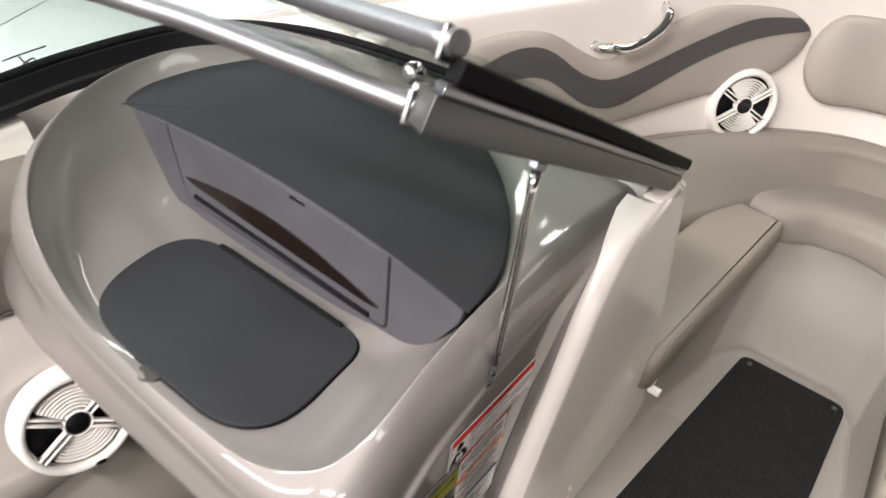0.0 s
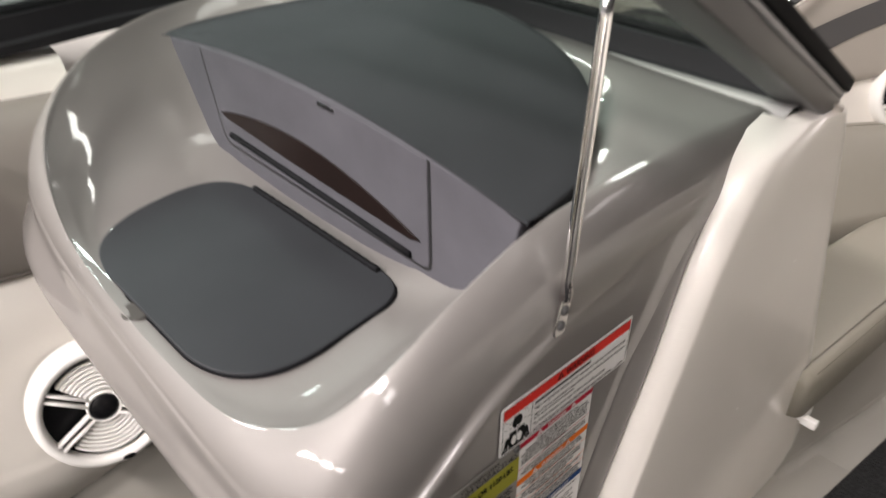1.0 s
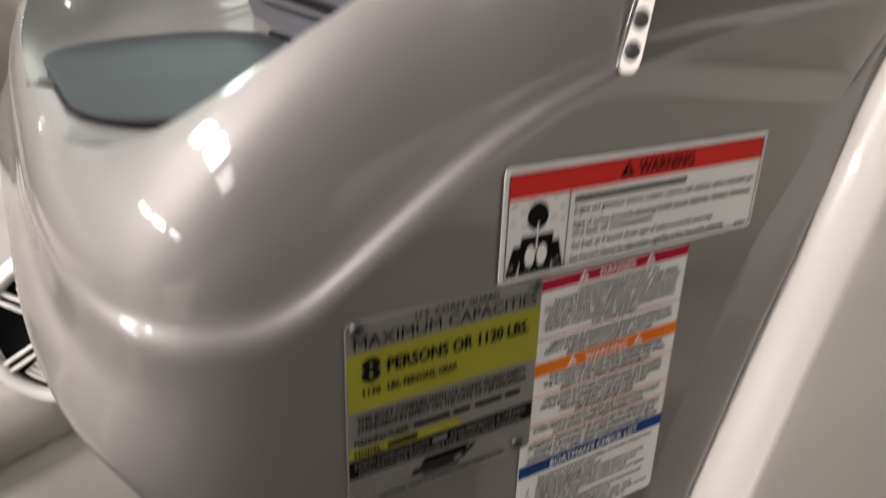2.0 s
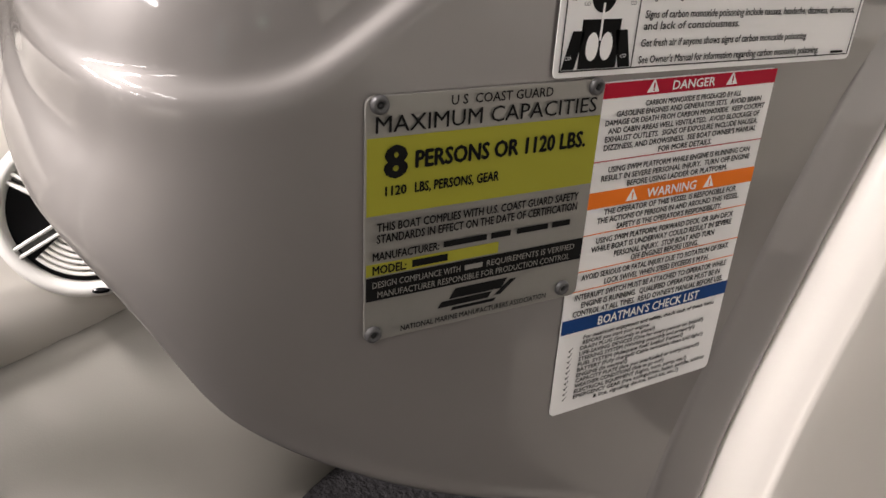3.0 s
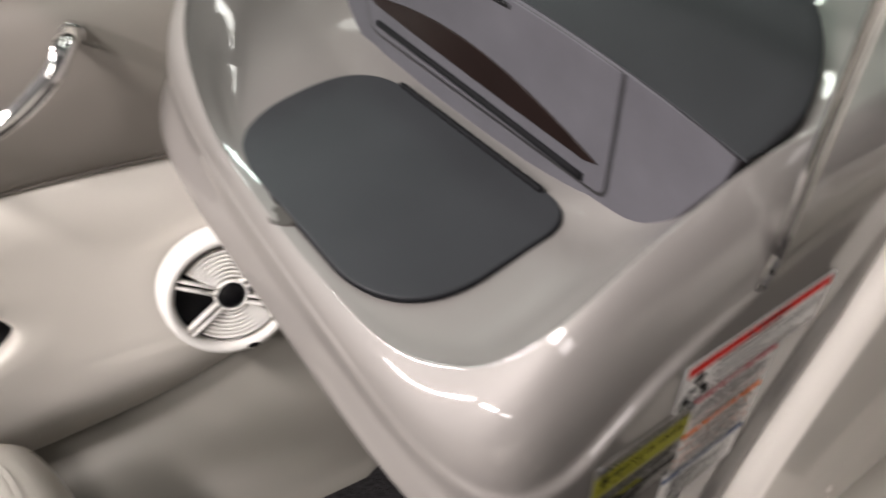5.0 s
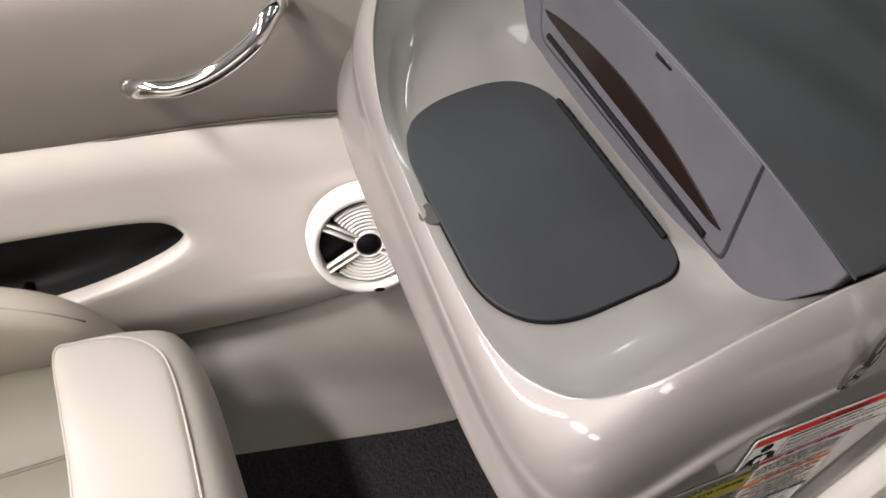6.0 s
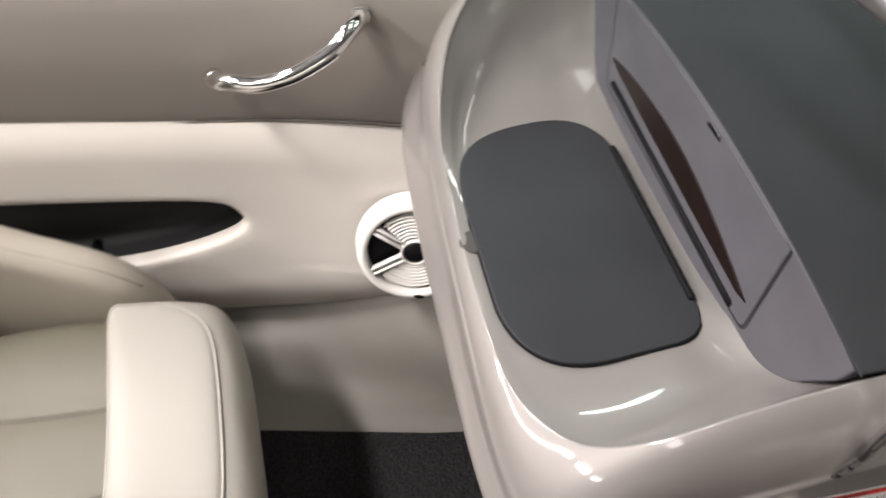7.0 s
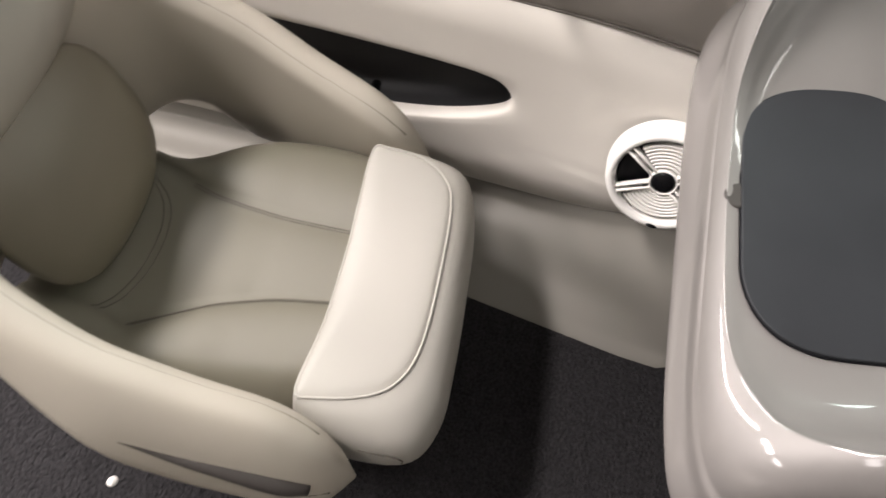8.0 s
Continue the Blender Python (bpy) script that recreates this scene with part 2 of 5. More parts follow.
def outline_bm(pts, thick, bevel=0.0, segs=3):
    """A flat plate in local x, y with rounded upper edge, from z = 0 to thick."""
    bm = bmesh.new()
    low = [bm.verts.new((x, y, 0)) for x, y in pts]
    steps = [(0.0, thick - bevel)] + [(bevel * (1 - math.cos(a)), thick - bevel + bevel * math.sin(a))
                                      for a in np.linspace(0, math.pi / 2, segs + 1)[1:]] if bevel else [(0.0, thick)]
    P = np.array(pts, float)
    n = len(P)
    T = np.roll(P, -1, 0) - np.roll(P, 1, 0)
    T /= np.linalg.norm(T, axis=1)[:, None] + 1e-12
    area = np.sum(P[:, 0] * np.roll(P[:, 1], -1) - np.roll(P[:, 0], -1) * P[:, 1])
    N = np.stack([-T[:, 1], T[:, 0]], 1) * (1 if area > 0 else -1)
    last = low
    for inset, z in steps:
        ring = [bm.verts.new((*(P[i] + N[i] * inset), z)) for i in range(n)]
        for i in range(n):
            f = bm.faces.new([last[i], last[(i + 1) % n], ring[(i + 1) % n], ring[i]])
            f.smooth = True
        last = ring
    bm.faces.new(last)
    bm.faces.new(low[::-1])
    bmesh.ops.recalc_face_normals(bm, faces=bm.faces)
    return bm


def rounded(corners, r, n=6):
    """A polygon in the plane with rounded corners; r: one radius, or one for each corner."""
    out = []
    m = len(corners)
    for i in range(m):
        p, a, b = (Vector(corners[k % m]) for k in (i, i - 1, i + 1))
        rr = r[i] if np.ndim(r) else r
        u, v = (a - p).normalized(), (b - p).normalized()
        half = math.acos(max(-1, min(1, u.dot(v)))) / 2
        d = min(rr / max(math.tan(half), 1e-4), (a - p).length * 0.49, (b - p).length * 0.49)
        s, e = p + u * d, p + v * d
        for j in range(n + 1):
            t = j / n
            out.append(tuple((s * (1 - t) ** 2 + p * 2 * t * (1 - t) + e * t * t)))
    return out


def lathe(prof, sides=64):
    a = np.linspace(0, 2 * math.pi, sides, endpoint=False)
    e = np.stack([np.cos(a), np.sin(a)], 1)
    bm = grid_bm(np.array([[(*(e[i] * r), z) for r, z in prof] for i in range(sides)]), closed_u=True)
    bmesh.ops.recalc_face_normals(bm, faces=bm.faces)
    return bm


def merge(*bms):
    out = bmesh.new()
    for b in bms:
        me = bpy.data.meshes.new("tmp")
        b.to_mesh(me)
        out.from_mesh(me)
        bpy.data.meshes.remove(me)
        b.free()
    return out


def thing(name, at=(0, 0, 0), label="", category="", group="", kind=""):
    ob = new(name)
    ob.empty_display_size = 0.05
    ob.location = at
    return tagged(ob, label, category, group, kind)


def part(name, bm, mat, parent=None, label=""):
    """Links a bmesh, made in world places, as one mesh; under a thing or a part if one is given."""
    me = bpy.data.meshes.new(name)
    bm.to_mesh(me)
    bm.free()
    me.materials.append(mat)
    ob = new(name, me)
    if parent is not None:
        ob.parent = parent
        m = Matrix.Translation(parent.location)
        if parent.parent is not None:
            m = Matrix.Translation(parent.parent.location) @ Matrix.Identity(4)
            m = parent_world(parent)
        ob.matrix_parent_inverse = m.inverted()
    return tagged(ob, label) if label else ob


def parent_world(ob):
    if ob.parent is None:
        return ob.matrix_basis.copy()
    return parent_world(ob.parent) @ ob.matrix_parent_inverse @ ob.matrix_basis


def solid(name, bm, mat, label="", category="", group="", kind=""):
    return tagged(part(name, bm, mat), label, category, group, kind)


def lettering(text, m, width, height, mat, parent, name="lettering", heavy=0.0, align="l"):
    """Flat letters fitted to a width and a capital height, in the plane m; align: where the place given lies."""
    cu = bpy.data.curves.new(name, "FONT")
    cu.body, cu.size, cu.resolution_u = text, 1.0, 2
    tmp = bpy.data.objects.new(name, cu)
    me = bpy.data.meshes.new_from_object(tmp)
    bpy.data.objects.remove(tmp)
    xs = np.array([v.co.x for v in me.vertices])
    wide = xs.max() - xs.min()
    sx = width / wide if width else height / 0.72
    sy = height / 0.72
    off = {"l": -xs.min() * sx, "c": -(xs.min() + xs.max()) / 2 * sx, "r": -xs.max() * sx}[align]
    place = m @ Matrix.Translation((off, 0, 0)) @ Matrix.Diagonal((sx, sy, 1, 1))
    bm = bmesh.new()
    for k, (dx, dy) in enumerate(((0, 0), (1, 0), (-1, 0), (0, 0.7), (0, -0.7)) if heavy > 0.011 else ((0, 0), (0.8, 0.3)) if heavy else ((0, 0),)):
        copy = me.copy()
        copy.transform(place @ Matrix.Translation((dx * heavy, dy * heavy, 0.00004 * k)))
        bm.from_mesh(copy)
        bpy.data.meshes.remove(copy)
    bpy.data.meshes.remove(me)
    return part(name, bm, mat, parent)


# ---- showroom round the boat ----
solid("ground", box((0.3, 0, -1.05), (14, 16, 0.1)), CONCRETE, "pale polished concrete showroom floor below the boat", "floor", kind="structure")
for nm, c, sz in (("wall_north", (0.3, 8.05, 1.3), (14, 0.1, 4.8)), ("wall_south", (0.3, -8.05, 1.3), (14, 0.1, 4.8)),
                  ("wall_west", (-6.75, 0, 1.3), (0.1, 16, 4.8)), ("wall_east", (7.35, 0, 1.3), (0.1, 16, 4.8))):
    solid(nm, box(c, sz), PAINT, "plain grey painted showroom wall", "wall", kind="structure")
solid("ceiling", box((0.3, 0, 3.75), (14, 16, 0.1)), PAINT, "plain grey showroom ceiling", "ceiling", kind="structure")
for lx, ly in LAMP_SPOTS + PORT_SPOTS:
    fx = thing("ceiling_light", (lx, ly, 3.7), "white enamel strip light fixed to the ceiling", "ceiling light", "strip lights")
    part("housing", box((lx, ly, 3.62), (1.28, 0.62, 0.155), 0.01), FIXTURE, fx)

joint = thing("floor_joint", (-5.61, 2.3, -1.0), "thin dark joint in the pale concrete floor", "joint", kind="structure")
part("groove", tube([(-5.0, 1.07, -0.9985), (-5.48, 2.05, -0.9985), (-5.74, 2.58, -0.9985), (-6.3, 3.73, -0.9985)], 0.006, n=2, sides=6, flat=0.3), STRIPE, joint)
cable = thing("cable", (-4.85, 1.9, -1.0), "thin dark cable lying loose on the concrete floor", "cable")
part("lead", tube([(-4.91, 1.76, -0.995), (-4.935, 1.90, -0.995), (-4.96, 2.10, -0.995)], 0.006, n=6, sides=8), STRIPE, cable)
part("loop", tube([(-4.90, 1.87, -0.995), (-4.80, 1.86, -0.995), (-4.76, 1.91, -0.995), (-4.83, 1.93, -0.995), (-4.79, 1.84, -0.995), (-4.72, 1.82, -0.995), (-4.70, 1.90, -0.995)], 0.006, n=6, sides=8), STRIPE, cable)

# ---- cockpit floor and port side ----
CX = 0.28  # the boat's centre line


SIDE_BASE = smooth_table([-2.6, -1.6, -1.0, -0.7, -0.5, -0.34, -0.2, -0.07, 0.1, 0.3, 0.6], [-0.80, -0.80, -0.79, -0.775, -0.76, -0.742, -0.705, -0.652, -0.605, -0.57, -0.53], 0.05)
SIDE_LEAN = smooth_table([-2.6, -0.4, -0.2, -0.07, 0.6], [0.05, 0.05, 0.12, 0.22, 0.22], 0.05)
CREASE = smooth_table([-2.5, -0.8, -0.45, -0.29, -0.19, -0.13, -0.06, 0.0, 0.3], [0.10, 0.10, 0.102, 0.132, 0.175, 0.211, 0.255, 0.287, 0.33], 0.03)


def side_x(y, z):
    """The inside of the port side panel: further out towards the stern and with height."""
    return SIDE_BASE(y) - (z - 0.43) * SIDE_LEAN(y)


def crease_z(y):
    """Where the padded panel meets the moulded liner."""
    return CREASE(y)


def edge_x(y):
    """The port edge of the carpet."""
    return float(np.interp(y, [-2.6, -1.0, -0.36, 0.02, 0.08, 0.15, 0.24, 0.6], [-0.70, -0.655, -0.557, -0.488, -0.492, -0.531, -0.602, -0.62]))


ys = np.linspace(-2.5, 0.62, 60)
bm = grid_bm(np.array([[(edge_x(y) + (1 - u) * 0.0 + u * (2 * CX - 2 * edge_x(y)), y, 0.0) for u in np.linspace(0, 1, 8)] for y in ys]), smooth=False)
solid("floor", thicken(bm, 0.02), CARPET, "charcoal loop carpet over the cockpit floor", "carpet", kind="structure")
solid("floor_base", box((CX, -0.95, -0.08), (2.1, 3.3, 0.1)), LINER, "cream moulded base under the carpet", "floor", kind="structure")


def side_profile(y, mirror=False):
    """From the carpet's edge up to the seam under the coaming pad."""
    e, cz = edge_x(y), crease_z(y)
    sx = side_x(y, cz)
    pts = [(e + 0.012, -0.01), (e, 0.012), (e + (sx - e) * 0.28, 0.030), (e + (sx - e) * 0.66, cz * 0.30), (e + (sx - e), cz * 0.60), (sx - 0.046, cz - 0.035), (sx - 0.056, cz - 0.004),
           (sx - 0.060, cz + 0.02), (sx - 0.065, cz + 0.04)]
    return [((2 * CX - x) if mirror else x, y, z) for x, z in pts]


yy = np.linspace(-2.5, 0.6, 40)
for mir, nm in ((False, "wall_west_liner"), (True, "wall_east_liner")):
    bm = net(np.array([side_profile(y, mir) for y in yy]), 1, 6)
    solid(nm, thicken(bm, 0.012), LINER, "cream moulded liner rising from the carpet", "liner", kind="structure")

# the padded side panel, with a long leaf-shaped pocket through it
POCKET_Y = (-1.05, -0.353)


def pocket_edge(a):
    """The pocket's outline; a runs once round, from its forward tip."""
    half, mid = (POCKET_Y[1] - POCKET_Y[0]) / 2, (POCKET_Y[0] + POCKET_Y[1]) / 2
    y = mid + half * math.cos(a)
    f = max(0.0, (POCKET_Y[1] - y))
    end = min(1.0, max(0.0, (y - POCKET_Y[0]) / 0.12)) ** 0.5
    if math.sin(a) >= 0:
        return y, 0.408 + 0.050 * (1 - math.exp(-f / 0.026)) ** 0.6 * end
    return y, 0.408 - (0.018 * (1 - math.exp(-f / 0.008)) ** 0.6 + 0.120 * (1 - math.exp(-f / 0.16))) * end


NA = 160
angs = np.linspace(0, 2 * math.pi, NA, endpoint=False)
Y0, Y1, Z1 = -2.5, 0.30, 0.628
midy = (POCKET_Y[0] + POCKET_Y[1]) / 2
edge = np.array([pocket_edge(a) for a in angs])
rim = []
for a in angs:
    # an outer frame with rounded corners, met along the same way
    c, q = math.cos(a), math.sin(a)
    u, v = np.sign(c) * abs(c) ** 0.45, np.sign(q) * abs(q) ** 0.45
    oy = midy + u * ((Y1 - midy) if u > 0 else (midy - Y0))
    low = crease_z(oy)
    rim.append((oy, (low + Z1) / 2 + v * (Z1 - low) / 2))
rim = np.array(rim)
rings = []
for k, u in enumerate([0.0, 0.0, 0.03, 0.08, 0.16, 0.28, 0.42, 0.58, 0.74, 0.88, 1.0]):
    flat = edge + (rim - edge) * u
    if 1 < k < 10:
        flat = eased(flat, 2.0, True)
    ring = []
    for y, z in flat:
        roll = 0.035 * max(0, (z - 0.55) / 0.078) ** 2 + 0.056 * max(0, (crease_z(y) + 0.13 - z) / 0.13) ** 1.6
        ring.append((side_x(y, z) - roll - (0.03 if k == 0 else 0.006 if k == 1 else 0.0015 if k == 2 else 0.0), y, z))
    rings.append(ring)
panel = thing("side_panel", (-0.75, -0.9, 0.25), "cream padded vinyl side panel with a dark storage pocket", "side panel")
bm = net(np.array(rings), 2, 1, closed_v=True)
part("padding", bm, CREAM, panel)
# pocket's inside
rings = []
for u, dx in ((1.0, 0.02), (1.01, 0.05), (0.97, 0.085), (0.5, 0.088), (0.0, 0.088)):
    ring = []
    for a in angs:
        py, pz = pocket_edge(a)
        cy, cz = (POCKET_Y[0] + POCKET_Y[1]) / 2, 0.39
        y, z = cy + (py - cy) * u, cz + (pz - cz) * u
        ring.append((side_x(y, z) - dx, y, z))
    rings.append(ring)
part("pocket_lining", grid_bm(np.array(rings), closed_v=True), BLACK, panel, "black lined storage pocket")
sock = thing("socket", (-0.78, -0.56, 0.33), "small black power socket inside the side pocket", "socket")
part("cap", merge(lathe([(0, 0.014), (0.009, 0.012), (0.011, 0.0), (0.011, -0.02)], 24)), GLOSSBLACK, sock)
for o in sock.children:
    o.data.transform(pose(-0.815, -0.628, 0.292, 0, 80, 0))

# starboard side, plain
for nm, xs_, zs_ in (("wall_east", (2 * CX + 0.66, 2 * CX + 0.80), (0.24, 0.95)),):
    bm = grid_bm(np.array([[(xs_[0] + 0.08 * (1 if y < -1 else (0.4 - y) / 1.4 if y < 0.4 else 0), y, zs_[0]), (xs_[1], y, zs_[1])] for y in np.linspace(-2.5, 0.62, 10)]))
    solid("wall_starboard", thicken(bm, 0.02), CREAM, "plain cream padded starboard side", "side panel", kind="structure")
# unseen block where the helm would stand, added to darken the console's side
solid("wall_helm", box((0.90, -0.20, 0.46), (0.62, 0.56, 0.92), 0.03), GELCOAT, "unseen taupe block added to shade the console's side", "bulkhead", kind="structure")
solid("wall_transom", box((CX, -2.52, 0.45), (2.3, 0.04, 1.0), 0.01), WHITE_GEL, "plain cream bulkhead at the stern", "bulkhead", kind="structure")

# coaming pad above the panel
rows = []
for y in np.linspace(-2.45, 0.01, 26):
    x = side_x(y, 0.63) - 0.022
    drop = 0.022 * min(1.0, max(0.0, (-0.05 - y) / 0.35))
    sag = 0.020 * min(1.0, max(0.0, (-0.11 - y) / 0.33))
    prof = [(-0.03, 0.622 - sag), (-0.006, 0.624 - sag), (0.006, 0.636 - sag), (0.008, 0.69), (0.002, 0.765), (-0.014, 0.822), (-0.038, 0.848), (-0.075, 0.852)]
    rows.append([(x + a, y, b - drop * (b > 0.72)) for a, b in prof])
coaming = thing("coaming_pad", (-0.75, -0.6, 0.64), "tan vinyl coaming pad along the cockpit side", "coaming pad")
part("padding", net(np.array(rows), 1, 4), TAN, coaming)
part("welt", tube([(side_x(y, 0.63) - 0.020, y, 0.6245 - 0.020 * min(1.0, max(0.0, (-0.11 - y) / 0.33))) for y in np.linspace(-2.4, 0.0, 30)], 0.0032, n=2, sides=8), material("brown_welt", (0.13, 0.115, 0.10), 0.6), coaming, "thin dark welt along the seam")

# grab handle of the cockpit
def grab_handle(name, a, b, out, r, label, sag):
    """A bent steel bar between two sockets; out: the way off the surface."""
    a, b, out, sag = Vector(a), Vector(b), Vector(out), Vector(sag)
    h = thing(name, a, label, "grab handle", "steel grab handles")
    d = (b - a)
    pts = [a - out * 0.4 - d * 0.02, a + out * 0.30 + d * 0.03, a + out * 0.72 + d * 0.11, a + out + d * 0.26 + sag * 0.7, a + out * 1.05 + d * 0.5 + sag, b + out - d * 0.24 + sag * 0.6,
           b + out * 0.72 - d * 0.10, b + out * 0.30 - d * 0.03, b - out * 0.4 + d * 0.02]
    part("bar", tube([tuple(p) for p in pts], r, n=8, sides=20), CHROME, h)
    for p in (a, b):
        q = out.to_track_quat("Z", "Y").to_matrix().to_4x4()
        bm = lathe([(0.0, 0.003), (r * 1.04, 0.001), (r * 1.1, 0.0), (r * 1.1, -0.006)], 28)
        bm.transform(Matrix.Translation(p) @ q)
        part("collar", bm, CHROME, h)
    return h


grab_handle("grab_handle", (-0.742, -0.366, 0.712), (-0.732, -0.160, 0.812), (0.042, 0, 0.010), 0.0125, "polished steel grab handle on the tan coaming pad", (0, 0.01, -0.02))

# gunwale above the coaming, and the deck outside the windscreen
GASKET = [(-0.86, -0.95, 0.875), (-0.84, -0.55, 0.888), (-0.815, -0.25, 0.905), (-0.80, -0.03, 0.914), (-0.80, 0.14, 0.924), (-0.765, 0.33, 0.932), (-0.62, 0.455, 0.938),
          (-0.41, 0.515, 0.934), (-0.2, 0.538, 0.928), (-0.005, 0.565, 0.92)]


def bow_in(s):
    """The inner edge of the bow's gunwale; s from 0 beside the windscreen to 1 on the centre line."""
    pts = catmull([(-0.70, 0.42), (-0.62, 0.65), (-0.52, 0.92), (-0.42, 1.17), (-0.30, 1.42), (-0.13, 1.66), (0.08, 1.83), (CX, 1.88)], 16)
    k = s * (len(pts) - 1)
    i = min(int(k), len(pts) - 2)
    return pts[i] + (pts[i + 1] - pts[i]) * (k - i)


rows = []
for y in np.linspace(-2.5, 0.03, 24):
    x = side_x(y, 0.63) - 0.022
    x0 = x - 0.058
    g = -0.81 - 0.06 * max(0, -0.1 - y)
    rows.append([(x0 - 0.004, y, 0.80), (x0 - 0.002, y, 0.835), (min(x0, -0.765) - 0.006, y, 0.872), (min(x0, -0.775) - 0.018, y, 0.892), (-0.87, y, 0.902), (-0.90, y, 0.900), (-0.925, y, 0.89), (-0.935, y, 0.86)])
solid("gunwale", net(np.array(rows), 1, 4), WHITE_GEL, "cream gelcoat gunwale outside the coaming pad", "gunwale", kind="structure")
rows = []
gk = catmull(GASKET, 6)
for k in range(24, len(gk)):
    p = gk[k]
    w = min(1.0, max(0.0, (p[0] + 0.80) / 0.20))
    wide = np.array([-0.06, 0.02, -0.01]) * (1 - w) + np.array([-0.02, 0.055, 0.0]) * w
    inner, o = p + np.array([0, 0, -0.012]), p + wide + np.array([0, 0, -0.008])
    rows.append([inner, inner * 0.5 + o * 0.5 + (0, 0, 0.004), o, o + np.array([-0.012 * (1 - w), 0.012, -0.012]), o + np.array([-0.02 * (1 - w), 0.02, -0.10]), o + np.array([-0.02 * (1 - w), 0.03, -0.55])])
solid("foredeck", net(np.array(rows), 1, 3), WHITE_GEL, "cream gelcoat deck outside the windscreen", "deck", kind="structure")

# hull outside
rows = []
for s in np.linspace(0, 1, 30):
    y = -2.5 + 4.8 * s
    x = -0.94 + 1.22 * max(0, (y - 0.2) / 2.1) ** 2.2
    rows.append([(x, y, 0.88), (x, y, 0.6), (x + 0.03, y, 0.1), (min(x + 0.5, CX), y, -0.45), (CX, y, -0.62)])
rows2 = [[(2 * CX - a, b, c) for a, b, c in r] for r in rows]
solid("hull_port", thicken(net(np.array(rows), 1, 4), -0.012), HULLSIDE, "cream gelcoat hull of the boat", "hull", kind="structure")
solid("hull_starboard", thicken(net(np.array(rows2), 1, 4), -0.012), HULLSIDE, "cream gelcoat hull of the boat", "hull", kind="structure")

# ---- console ----
console = thing("console", (-0.35, 0.1, 0.43), "glossy taupe moulded port console with a sunken tray", "console")


def tray_z(y):
    return 0.760 + (y + 0.09) * 0.07


# outline of the glove box hood, and its height
H_OUT = catmull([(-0.690, 0.1402), (-0.685, 0.1402), (-0.50, 0.1402), (-0.30, 0.1402), (-0.12, 0.1402), (-0.050, 0.1402), (-0.045, 0.146), (-0.047, 0.180), (-0.060, 0.235), (-0.115, 0.325), (-0.215, 0.405), (-0.36, 0.455), (-0.50, 0.455),
                 (-0.62, 0.405), (-0.695, 0.31), (-0.724, 0.220), (-0.712, 0.165)], 6, closed=True)


def hood_z(x, y):
    return 0.9130 + (y - 0.14) * 0.07 + 0.031 * max(0.0, 1 - ((x + 0.385) / 0.345) ** 2)


def inside(p, poly):
    """Is the point in the outline?"""
    hit = False
    for (x0, y0), (x1, y1) in zip(poly, np.roll(poly, -1, 0)):
        if (y0 > p[1]) != (y1 > p[1]) and p[0] < x0 + (p[1] - y0) / (y1 - y0) * (x1 - x0):
            hit = not hit
    return hit


